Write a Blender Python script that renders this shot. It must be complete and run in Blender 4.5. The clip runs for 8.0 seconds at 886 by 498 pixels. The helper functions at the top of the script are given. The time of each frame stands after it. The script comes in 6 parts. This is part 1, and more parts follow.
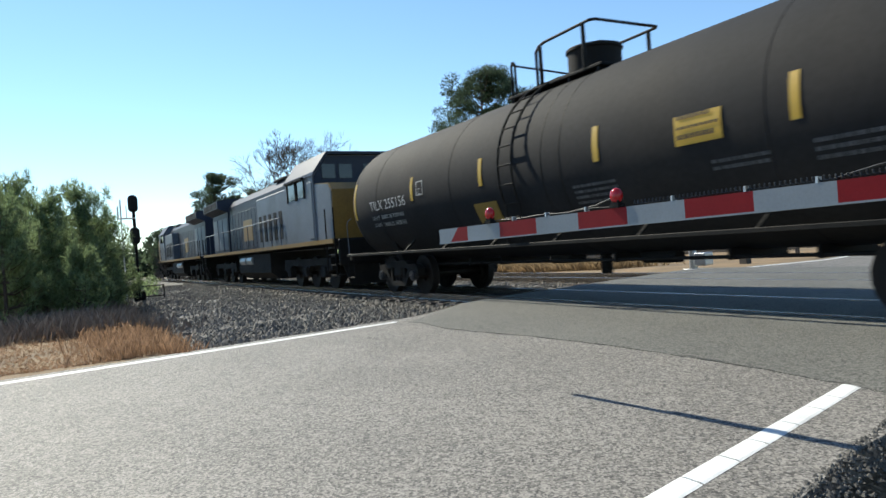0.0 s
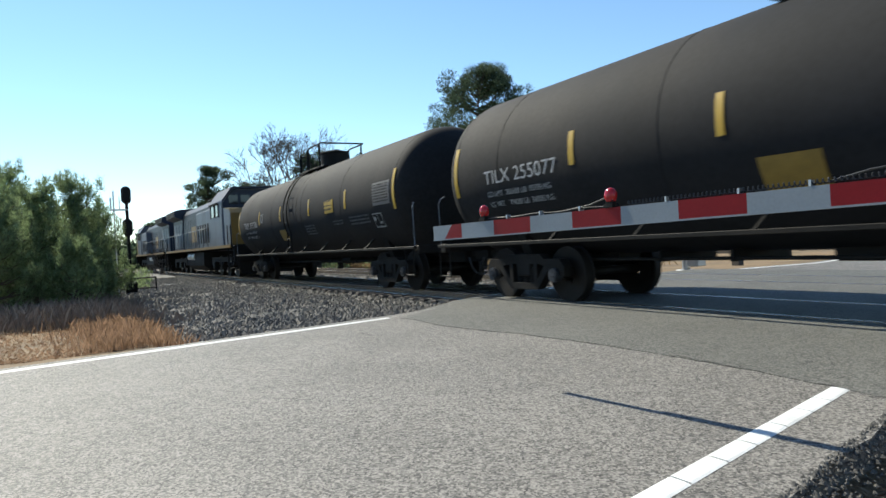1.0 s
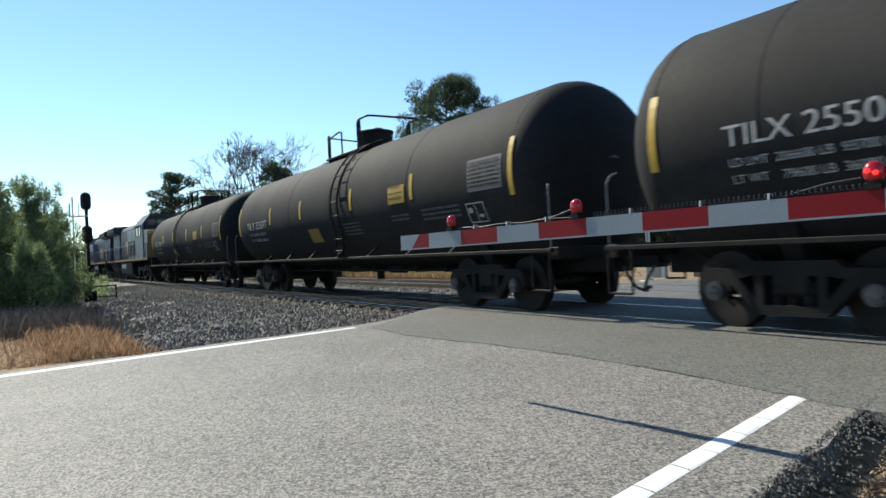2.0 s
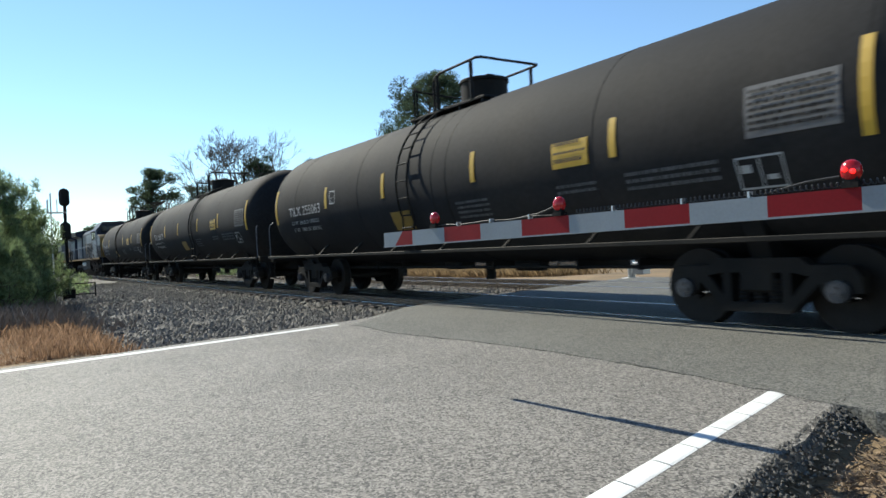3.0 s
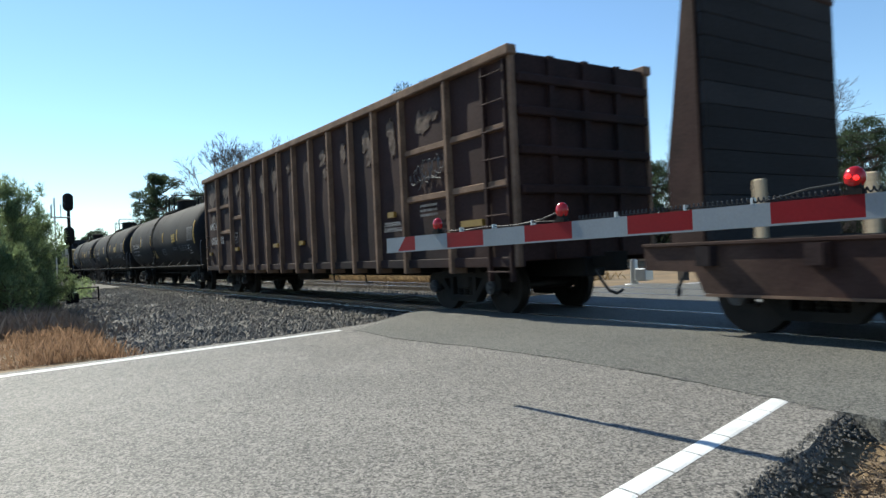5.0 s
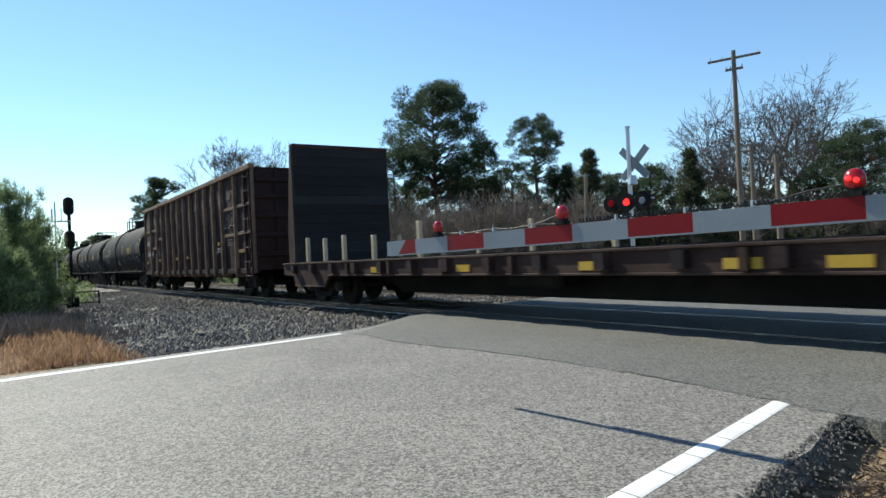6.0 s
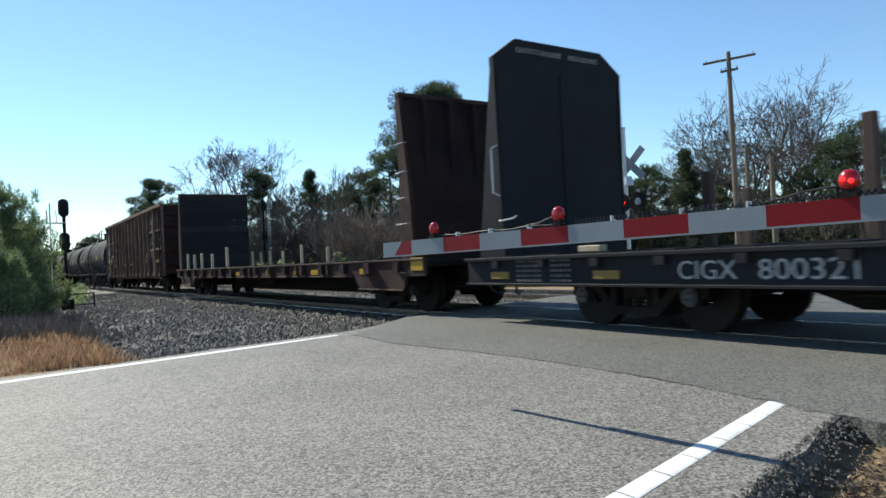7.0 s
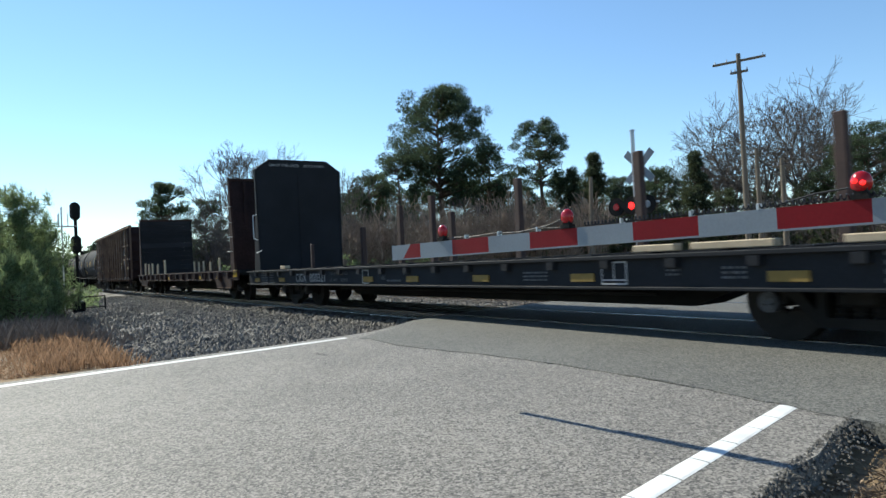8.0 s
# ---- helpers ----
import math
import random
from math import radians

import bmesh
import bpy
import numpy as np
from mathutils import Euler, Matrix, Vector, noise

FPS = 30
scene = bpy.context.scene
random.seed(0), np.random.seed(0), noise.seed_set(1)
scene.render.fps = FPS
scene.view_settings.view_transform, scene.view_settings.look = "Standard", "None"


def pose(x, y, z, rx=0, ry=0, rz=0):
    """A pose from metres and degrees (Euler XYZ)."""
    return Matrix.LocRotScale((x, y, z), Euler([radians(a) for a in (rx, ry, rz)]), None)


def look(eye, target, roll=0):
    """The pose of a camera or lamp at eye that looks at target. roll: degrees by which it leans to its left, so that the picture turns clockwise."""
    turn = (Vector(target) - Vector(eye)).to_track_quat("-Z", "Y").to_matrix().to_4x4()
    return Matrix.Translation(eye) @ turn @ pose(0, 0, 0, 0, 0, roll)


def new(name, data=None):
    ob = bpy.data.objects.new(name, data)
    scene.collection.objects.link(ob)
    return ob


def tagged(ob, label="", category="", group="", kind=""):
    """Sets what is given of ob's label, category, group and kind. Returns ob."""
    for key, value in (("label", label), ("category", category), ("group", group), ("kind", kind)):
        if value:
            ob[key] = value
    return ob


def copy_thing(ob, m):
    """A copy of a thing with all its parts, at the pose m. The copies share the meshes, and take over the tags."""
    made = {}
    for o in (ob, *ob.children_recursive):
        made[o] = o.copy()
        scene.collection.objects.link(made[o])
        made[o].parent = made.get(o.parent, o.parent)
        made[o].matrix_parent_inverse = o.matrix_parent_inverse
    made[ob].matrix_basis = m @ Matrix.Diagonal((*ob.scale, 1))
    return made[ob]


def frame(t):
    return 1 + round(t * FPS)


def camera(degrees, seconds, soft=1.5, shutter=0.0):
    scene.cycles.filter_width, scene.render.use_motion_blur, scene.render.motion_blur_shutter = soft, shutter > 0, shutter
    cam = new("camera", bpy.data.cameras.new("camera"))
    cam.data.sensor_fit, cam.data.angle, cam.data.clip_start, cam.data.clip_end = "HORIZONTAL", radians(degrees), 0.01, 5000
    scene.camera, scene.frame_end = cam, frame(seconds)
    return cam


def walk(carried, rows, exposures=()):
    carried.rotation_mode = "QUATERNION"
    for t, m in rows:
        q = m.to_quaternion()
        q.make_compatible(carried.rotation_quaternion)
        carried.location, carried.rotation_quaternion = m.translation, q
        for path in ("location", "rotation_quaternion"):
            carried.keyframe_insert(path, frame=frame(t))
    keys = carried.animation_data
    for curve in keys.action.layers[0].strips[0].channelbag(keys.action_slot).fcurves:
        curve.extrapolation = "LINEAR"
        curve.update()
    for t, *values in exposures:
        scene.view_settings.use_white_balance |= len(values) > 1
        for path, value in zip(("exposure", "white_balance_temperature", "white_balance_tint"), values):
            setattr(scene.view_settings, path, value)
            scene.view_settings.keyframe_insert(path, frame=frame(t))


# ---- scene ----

# ================= camera =================
EYE = (0.0, 0.0, 1.095)
TRACK = 8.10          # centre line of the near track, rail tops at z = 0
SPEED = 12.55         # metres a second, towards -x


def aim(yaw, pitch, roll):
    y, p = radians(yaw), radians(pitch)
    ahead = Vector((-math.sin(y) * math.cos(p), math.cos(y) * math.cos(p), math.sin(p)))
    return look(EYE, Vector(EYE) + ahead, roll)


cam = camera(66.30, 8.0, soft=1.5, shutter=0.15)
PATH = [(0.0, aim(61.16, -0.27, -4.19)),
        (0.5, aim(61.21, -1.27, -3.56)),
        (1.0, aim(60.65, -0.57, -3.24)),
        (1.5, aim(59.45, -0.10, -2.96)),
        (2.0, aim(57.84, 0.10, -2.82)),
        (2.2, aim(57.33, -0.05, -2.85)),
        (3.5, aim(56.37, -0.19, -2.74)),
        (4.0, aim(56.64, -0.08, -2.68)),
        (4.5, aim(56.63, 0.10, -2.61)),
        (6.0, aim(56.67, 0.54, -2.75)),
        (6.5, aim(56.53, 0.63, -2.80)),
        (7.0, aim(56.34, 0.63, -2.84)),
        (7.5, aim(56.32, 0.72, -2.71)),
        (8.0, aim(57.07, 0.90, -2.88))]
walk(cam, PATH, exposures=[(0.0, 0.66, 6350, 3), (8.0, 0.58, 6250, 2)])

# ================= light =================
SUN_TO = Vector((-1.33, -0.27, 1.17)).normalized()
world = bpy.data.worlds.new("sky")
scene.world = world
world.use_nodes = True
nt = world.node_tree
sky = nt.nodes.new("ShaderNodeTexSky")
sky.sky_type = "NISHITA"
sky.sun_disc = False
sky.sun_elevation = math.asin(SUN_TO.z)
sky.sun_rotation = math.atan2(SUN_TO.x, SUN_TO.y) % (2 * math.pi)
sky.air_density, sky.dust_density, sky.ozone_density = 1.0, 0.0, 4.0
nt.nodes["Background"].inputs["Strength"].default_value = 0.115
nt.links.new(sky.outputs[0], nt.nodes["Background"].inputs["Color"])
sun = new("sun", bpy.data.lights.new("sun", "SUN"))
sun.data.energy, sun.data.angle, sun.data.color = 5.0, radians(0.6), (1.0, 0.91, 0.78)
sun.matrix_world = look(SUN_TO * 60, (0, 0, 0))


# ================= materials =================
def mat(name, color, rough=0.7, metal=0.0, var=0.25, scale=6.0, bump=0.15, fine=60.0, dirt=None, dirt_amount=0.4, spec=0.5, rand=0.0, island=0.0, stretch=(1, 1, 1), emit=0.0):
    """A surface with a broad and a fine variation, grime in patches, and fine relief."""
    m = bpy.data.materials.new(name)
    m.use_nodes = True
    t = m.node_tree
    b = t.nodes["Principled BSDF"]
    b.inputs["Roughness"].default_value = rough
    b.inputs["Metallic"].default_value = metal
    b.inputs["Specular IOR Level"].default_value = spec
    co = t.nodes.new("ShaderNodeTexCoord")
    mp = t.nodes.new("ShaderNodeMapping")
    mp.inputs["Scale"].default_value = stretch
    t.links.new(co.outputs["Object"], mp.inputs["Vector"])
    n1 = t.nodes.new("ShaderNodeTexNoise")
    n1.inputs["Scale"].default_value, n1.inputs["Detail"].default_value = scale, 6
    n2 = t.nodes.new("ShaderNodeTexNoise")
    n2.inputs["Scale"].default_value, n2.inputs["Detail"].default_value = fine, 4
    for n in (n1, n2):
        t.links.new(mp.outputs[0], n.inputs["Vector"])
    add = t.nodes.new("ShaderNodeMath")
    add.operation = "ADD"
    t.links.new(n1.outputs[0], add.inputs[0])
    t.links.new(n2.outputs[0], add.inputs[1])
    rng = t.nodes.new("ShaderNodeMapRange")
    rng.inputs["From Min"].default_value, rng.inputs["From Max"].default_value = 0.6, 1.4
    rng.inputs["To Min"].default_value, rng.inputs["To Max"].default_value = 1 - var, 1 + var
    t.links.new(add.outputs[0], rng.inputs["Value"])
    val = rng.outputs[0]
    if rand or island:
        info = t.nodes.new("ShaderNodeObjectInfo" if rand else "ShaderNodeNewGeometry")
        r2 = t.nodes.new("ShaderNodeMapRange")
        r2.inputs["To Min"].default_value, r2.inputs["To Max"].default_value = 1 - (rand or island), 1 + (rand or island)
        t.links.new(info.outputs["Random" if rand else "Random Per Island"], r2.inputs["Value"])
        mul = t.nodes.new("ShaderNodeMath")
        mul.operation = "MULTIPLY"
        t.links.new(val, mul.inputs[0])
        t.links.new(r2.outputs[0], mul.inputs[1])
        val = mul.outputs[0]
    col = t.nodes.new("ShaderNodeVectorMath")
    col.operation = "SCALE"
    t.links.new(val, col.inputs["Scale"])
    if dirt:
        n3 = t.nodes.new("ShaderNodeTexNoise")
        n3.inputs["Scale"].default_value, n3.inputs["Detail"].default_value = scale * 0.37, 8
        t.links.new(mp.outputs[0], n3.inputs["Vector"])
        r3 = t.nodes.new("ShaderNodeMapRange")
        r3.inputs["From Min"].default_value, r3.inputs["From Max"].default_value = 0.45, 0.7
        r3.inputs["To Max"].default_value = dirt_amount
        t.links.new(n3.outputs[0], r3.inputs["Value"])
        mix = t.nodes.new("ShaderNodeMix")
        mix.data_type = "RGBA"
        mix.inputs["A"].default_value, mix.inputs["B"].default_value = (*color, 1), (*dirt, 1)
        t.links.new(r3.outputs[0], mix.inputs["Factor"])
        t.links.new(mix.outputs["Result"], col.inputs[0])
    else:
        col.inputs[0].default_value = color
    t.links.new(col.outputs[0], b.inputs["Base Color"])
    if bump:
        bp = t.nodes.new("ShaderNodeBump")
        bp.inputs["Strength"].default_value, bp.inputs["Distance"].default_value = bump, 0.01
        t.links.new(add.outputs[0], bp.inputs["Height"])
        t.links.new(bp.outputs[0], b.inputs["Normal"])
    if emit:
        b.inputs["Emission Color"].default_value = (*color, 1)
        b.inputs["Emission Strength"].default_value = emit
    return m


def aggregate(name, low, high, cell, rough, relief):
    """Asphalt: crushed stone chips in bitumen, each chip with its own grey, and broad worn patches."""
    m = bpy.data.materials.new(name)
    m.use_nodes = True
    t = m.node_tree
    b = t.nodes["Principled BSDF"]
    b.inputs["Roughness"].default_value = rough
    co = t.nodes.new("ShaderNodeTexCoord")
    chips = t.nodes.new("ShaderNodeTexVoronoi")
    chips.inputs["Scale"].default_value = cell
    big = t.nodes.new("ShaderNodeTexVoronoi")
    big.inputs["Scale"].default_value = cell * 0.45
    wear = t.nodes.new("ShaderNodeTexNoise")
    wear.inputs["Scale"].default_value, wear.inputs["Detail"].default_value = 0.7, 9
    for n in (chips, big, wear):
        t.links.new(co.outputs["Object"], n.inputs["Vector"])
    sep = t.nodes.new("ShaderNodeSeparateColor")
    t.links.new(chips.outputs["Color"], sep.inputs[0])
    sep2 = t.nodes.new("ShaderNodeSeparateColor")
    t.links.new(big.outputs["Color"], sep2.inputs[0])
    power = t.nodes.new("ShaderNodeMath")
    power.operation = "POWER"
    power.inputs[1].default_value = 1.6
    t.links.new(sep.outputs[0], power.inputs[0])
    mean = t.nodes.new("ShaderNodeMath")
    mean.operation = "MULTIPLY_ADD"
    mean.inputs[1].default_value = 0.35
    t.links.new(sep2.outputs[1], mean.inputs[0])
    t.links.new(power.outputs[0], mean.inputs[2])
    rw = t.nodes.new("ShaderNodeMapRange")
    rw.inputs["From Min"].default_value, rw.inputs["From Max"].default_value = 0.3, 0.7
    rw.inputs["To Min"].default_value, rw.inputs["To Max"].default_value = 0.8, 1.2
    t.links.new(wear.outputs[0], rw.inputs["Value"])
    mul = t.nodes.new("ShaderNodeMath")
    mul.operation = "MULTIPLY"
    t.links.new(mean.outputs[0], mul.inputs[0])
    t.links.new(rw.outputs[0], mul.inputs[1])
    mix = t.nodes.new("ShaderNodeMix")
    mix.data_type = "RGBA"
    mix.inputs["A"].default_value, mix.inputs["B"].default_value = (*low, 1), (*high, 1)
    t.links.new(mul.outputs[0], mix.inputs["Factor"])
    t.links.new(mix.outputs["Result"], b.inputs["Base Color"])
    bp = t.nodes.new("ShaderNodeBump")
    bp.inputs["Strength"].default_value, bp.inputs["Distance"].default_value = relief, 0.006
    t.links.new(mean.outputs[0], bp.inputs["Height"])
    t.links.new(bp.outputs[0], b.inputs["Normal"])
    return m


M = dict(
    asphalt=aggregate("old_asphalt", (0.026, 0.0245, 0.0225), (0.292, 0.270, 0.240), 90, 0.76, 1.0),
    patch=aggregate("crossing_asphalt", (0.026, 0.026, 0.024), (0.185, 0.180, 0.158), 90, 0.76, 1.0),
    crack=mat("crack_filler", (0.035, 0.034, 0.032), 0.9, 0, 0.3),
    paint=mat("road_paint", (0.72, 0.72, 0.70), 0.6, 0, 0.12, 5, 0.4, 90, (0.35, 0.34, 0.32), 0.35),
    ground=mat("dry_grass_ground", (0.20, 0.135, 0.07), 0.95, 0, 0.45, 0.8, 0.6, 25, (0.11, 0.085, 0.05), 0.8),
    ballast=mat("ballast_bed", (0.10, 0.092, 0.08), 0.9, 0, 0.55, 9, 1.0, 26, (0.06, 0.056, 0.05), 0.7),
    stone=mat("ballast_stone", (0.128, 0.112, 0.092), 0.85, 0, 0.25, 12, 0.3, 60, island=0.6),
    rail=mat("worn_rail_steel", (0.46, 0.42, 0.38), 0.24, 0.9, 0.3, 4),
    sleeper=mat("creosoted_sleeper", (0.06, 0.047, 0.038), 0.9, 0, 0.4, 6, 0.5, 60, rand=0.3),
    tank=mat("black_tank_paint", (0.0135, 0.0138, 0.0155), 0.80, 0, 0.35, 0.9, 0.05, 14, (0.040, 0.034, 0.028), 0.5, spec=0.16),
    black=mat("grimy_black_steel", (0.011, 0.0105, 0.010), 0.7, 0.1, 0.4, 3, 0.3, 40, (0.03, 0.025, 0.02), 0.5, spec=0.15),
    wheel=mat("wheel_steel", (0.022, 0.019, 0.017), 0.6, 0.4, 0.3, 5, spec=0.15),
    cap=mat("worn_bearing_cap", (0.05, 0.052, 0.06), 0.45, 0.5, 0.3, 8),
    yellow=mat("yellow_reflector", (0.42, 0.26, 0.015), 0.5, 0, 0.12, 8, 0.05),
    ochre=mat("faded_yellow_plate", (0.20, 0.125, 0.018), 0.6, 0, 0.2, 8, 0.05),
    white=mat("white_stencil", (0.36, 0.36, 0.36), 0.7, 0, 0.2, 9, 0.05),
    greyt=mat("faded_stencil", (0.10, 0.10, 0.105), 0.8, 0, 0.3, 12, 0.05),
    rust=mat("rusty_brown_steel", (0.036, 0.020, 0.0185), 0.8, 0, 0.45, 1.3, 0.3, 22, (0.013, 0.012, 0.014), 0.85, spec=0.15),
    # brown dust, with grazing sunlight on the ribs lightened into the base colour
    rib=mat("dusty_sunlit_rib", (0.185, 0.122, 0.086), 0.85, 0, 0.4, 3, 0.3, 30, (0.045, 0.028, 0.022), 0.6, spec=0.15),
    scrape=mat("bare_dented_patch", (0.12, 0.088, 0.070), 0.75, 0, 0.45, 7, 0.8, 30, (0.045, 0.030, 0.025), 0.95, spec=0.15),
    brown=mat("oxide_brown_paint", (0.034, 0.018, 0.0155), 0.75, 0, 0.45, 2.6, 0.3, 30, (0.080, 0.052, 0.040), 0.7, spec=0.15),
    slate=mat("slate_grey_paint", (0.017, 0.019, 0.023), 0.7, 0, 0.25, 1.5, 0.15, 30, (0.012, 0.0125, 0.014), 0.6, spec=0.15),
    plank=mat("dark_weathered_plank", (0.022, 0.022, 0.024), 0.85, 0, 0.35, 2, 0.3, 40, rand=0.25, stretch=(1, 0.3, 1), spec=0.15),
    wood=mat("pale_timber", (0.42, 0.33, 0.22), 0.8, 0, 0.25, 6, 0.2, 40),
    stake=mat("rust_stake", (0.05, 0.028, 0.023), 0.8, 0, 0.35, 4),
    blue=mat("dark_blue_paint", (0.013, 0.019, 0.036), 0.5, 0, 0.25, 1.2, 0.05, 15, (0.02, 0.021, 0.024), 0.5, spec=0.30),
    lgrey=mat("grey_blue_paint", (0.115, 0.132, 0.158), 0.5, 0, 0.2, 1.2, 0.05, 15, (0.04, 0.042, 0.045), 0.6, spec=0.30),
    gold=mat("locomotive_yellow", (0.20, 0.115, 0.02), 0.5, 0, 0.2, 1.5, 0.05, 15, (0.08, 0.05, 0.02), 0.5),
    glassd=mat("dark_cab_glass", (0.012, 0.014, 0.017), 0.08, 0, 0.05, 3, 0),
    armw=mat("grey_white_sheeting", (0.21, 0.235, 0.26), 0.45, 0, 0.1, 4, 0.05, 60, (0.16, 0.18, 0.20), 0.4, spec=0.15),
    armr=mat("red_sheeting", (0.17, 0.006, 0.010), 0.45, 0, 0.15, 4, 0.05, 60, spec=0.15),
    alu=mat("galvanised_steel", (0.45, 0.46, 0.47), 0.4, 0.7, 0.15, 5, 0.1),
    lens=mat("red_lens", (0.30, 0.006, 0.010), 0.18, 0, 0.05, 3, 0, emit=0.02),
    lit=mat("lit_red_lens", (0.8, 0.012, 0.012), 0.2, 0, 0.05, 3, 0, emit=2.5),
    cable=mat("black_cable", (0.015, 0.015, 0.015), 0.5, 0, 0.2),
    bark=mat("pine_bark", (0.085, 0.062, 0.048), 0.95, 0, 0.4, 5, 0.6, 30),
    twig=mat("grey_twig", (0.105, 0.088, 0.076), 0.95, 0, 0.3, 4, 0),
    needle=mat("pine_needles", (0.060, 0.084, 0.048), 0.75, 0, 0.3, 2, 0, island=0.5),
    needle2=mat("young_pine_needles", (0.185, 0.24, 0.115), 0.65, 0, 0.3, 2, 0, island=0.5),
    cedar=mat("dark_cedar_leaf", (0.06, 0.075, 0.042), 0.8, 0, 0.3, 2, 0, island=0.5),
    dry=mat("dry_broomsedge", (0.235, 0.150, 0.095), 0.9, 0, 0.3, 3, 0, island=0.45),
    brush=mat("dry_brush", (0.20, 0.155, 0.120), 0.95, 0, 0.3, 3, 0, island=0.4),
    litter=mat("leaf_litter", (0.19, 0.142, 0.098), 0.95, 0, 0.3, 3, 0, island=0.6),
    straw=mat("mown_straw", (0.22, 0.155, 0.085), 0.9, 0, 0.3, 3, 0, island=0.4),
    poletimber=mat("pole_timber", (0.15, 0.125, 0.095), 0.9, 0, 0.3, 6, 0.3, 50, stretch=(1, 1, 0.15)),
    fence=mat("fence_timber", (0.07, 0.06, 0.05), 0.9, 0, 0.3, 5, 0.2),
)
for key in ("needle", "needle2", "cedar", "dry", "straw"):
    b = M[key].node_tree.nodes["Principled BSDF"]
    b.inputs["Specular IOR Level"].default_value = 0.2
    t = M[key].node_tree
    thin = t.nodes.new("ShaderNodeBsdfTranslucent")
    both = t.nodes.new("ShaderNodeMixShader")
    both.inputs[0].default_value = 0.55
    t.links.new(b.inputs["Base Color"].links[0].from_socket, thin.inputs["Color"])
    t.links.new(b.outputs[0], both.inputs[1])
    t.links.new(thin.outputs[0], both.inputs[2])
    t.links.new(both.outputs[0], t.nodes["Material Output"].inputs["Surface"])


# ================= building blocks =================
def mesh_of(name, bm, material):
    me = bpy.data.meshes.new(name)
    bm.normal_update()
    bm.to_mesh(me)
    bm.free()
    if material:
        me.materials.append(material)
    return me


def smooth(ob, degrees=35):
    me = ob.data
    me.shade_smooth()
    me.set_sharp_from_angle(angle=radians(degrees))
    return ob


def part(name, bm, material, parent, label="", soft=False):
    ob = new(name, mesh_of(name, bm, material))
    ob.parent = parent
    if soft:
        smooth(ob)
    return tagged(ob, label, kind="stuff" if name in ("data_stencil", "placard_print", "scrawl", "load_stencil") else "")


def thing(name, label, category, group="", kind=""):
    return tagged(new(name), label, category, group, kind)


def solid(name, bm, material, label, category="", group="", kind="", soft=False):
    ob = new(name, mesh_of(name, bm, material))
    if soft:
        smooth(ob)
    return tagged(ob, label, category, group, kind)


def box(bm, x0, x1, y0, y1, z0, z1, bevel=0.0):
    m = Matrix.Translation(((x0 + x1) / 2, (y0 + y1) / 2, (z0 + z1) / 2)) @ Matrix.Diagonal((abs(x1 - x0), abs(y1 - y0), abs(z1 - z0), 1))
    g = bmesh.ops.create_cube(bm, size=1, matrix=m)
    if bevel:
        edges = list({e for v in g["verts"] for e in v.link_edges})
        bmesh.ops.bevel(bm, geom=edges, offset=bevel, segments=1, affect="EDGES", clamp_overlap=True)
    return bm


def bar(bm, a, b, r, r2=None, n=8):
    a, b = Vector(a), Vector(b)
    d = b - a
    m = Matrix.Translation((a + b) / 2) @ d.to_track_quat("Z", "Y").to_matrix().to_4x4()
    bmesh.ops.create_cone(bm, cap_ends=True, segments=n, radius1=r, radius2=r if r2 is None else r2, depth=d.length, matrix=m)
    return bm


def pipe(bm, pts, r, n=6):
    for a, b in zip(pts, pts[1:]):
        bar(bm, a, b, r, n=n)
    return bm


def plate(bm, outline, axis, a, b):
    """A flat outline (two coordinates a point) pulled from a to b along an axis."""
    def at(p, d):
        return {"x": (d, p[0], p[1]), "y": (p[0], d, p[1]), "z": (p[0], p[1], d)}[axis]
    lo = [bm.verts.new(at(p, a)) for p in outline]
    hi = [bm.verts.new(at(p, b)) for p in outline]
    bm.faces.new(lo)
    bm.faces.new(list(reversed(hi)))
    n = len(outline)
    for i in range(n):
        bm.faces.new((lo[i], hi[i], hi[(i + 1) % n], lo[(i + 1) % n]))
    bmesh.ops.recalc_face_normals(bm, faces=bm.faces)
    return bm


def B():
    return bmesh.new()


def revolve_x(bm, profile, yc, zc, n=48):
    """Rings of (x, radius) round an axis along x."""
    rings = []
    for x, r in profile:
        rings.append([bm.verts.new((x, yc + r * math.sin(2 * math.pi * i / n), zc + r * math.cos(2 * math.pi * i / n))) for i in range(n)])
    for a, b in zip(rings, rings[1:]):
        for i in range(n):
            bm.faces.new((a[i], a[(i + 1) % n], b[(i + 1) % n], b[i]))
    bm.faces.new(list(reversed(rings[0])))
    bm.faces.new(rings[-1])
    bmesh.ops.recalc_face_normals(bm, faces=bm.faces)
    return bm


def lettering(text, size, width=None):
    """A bmesh of built-in lettering in the x-z plane, its lower left corner at the origin, facing -y."""
    cu = bpy.data.curves.new("lettering", "FONT")
    cu.body, cu.size = text, size
    ob = bpy.data.objects.new("lettering", cu)
    scene.collection.objects.link(ob)
    me = bpy.data.meshes.new_from_object(ob.evaluated_get(bpy.context.evaluated_depsgraph_get()))
    bm = B()
    bm.from_mesh(me)
    bpy.data.objects.remove(ob)
    bpy.data.curves.remove(cu)
    bpy.data.meshes.remove(me)
    xs = [v.co.x for v in bm.verts] or [0, 1]
    k = width / (max(xs) - min(xs)) if width else 1
    for v in bm.verts:
        v.co = ((v.co.x - min(xs)) * k, 0, v.co.y)
    return bm


# ================= ground, road, track =================
FAR = TRACK + 4.2      # centre line of the far track


def right_line(y):
    return -1.54 - 0.245 * y if y < 5 else -2.765 - 0.2 * (y - 5)


def left_line(y):
    return -8.64 - 0.185 * y


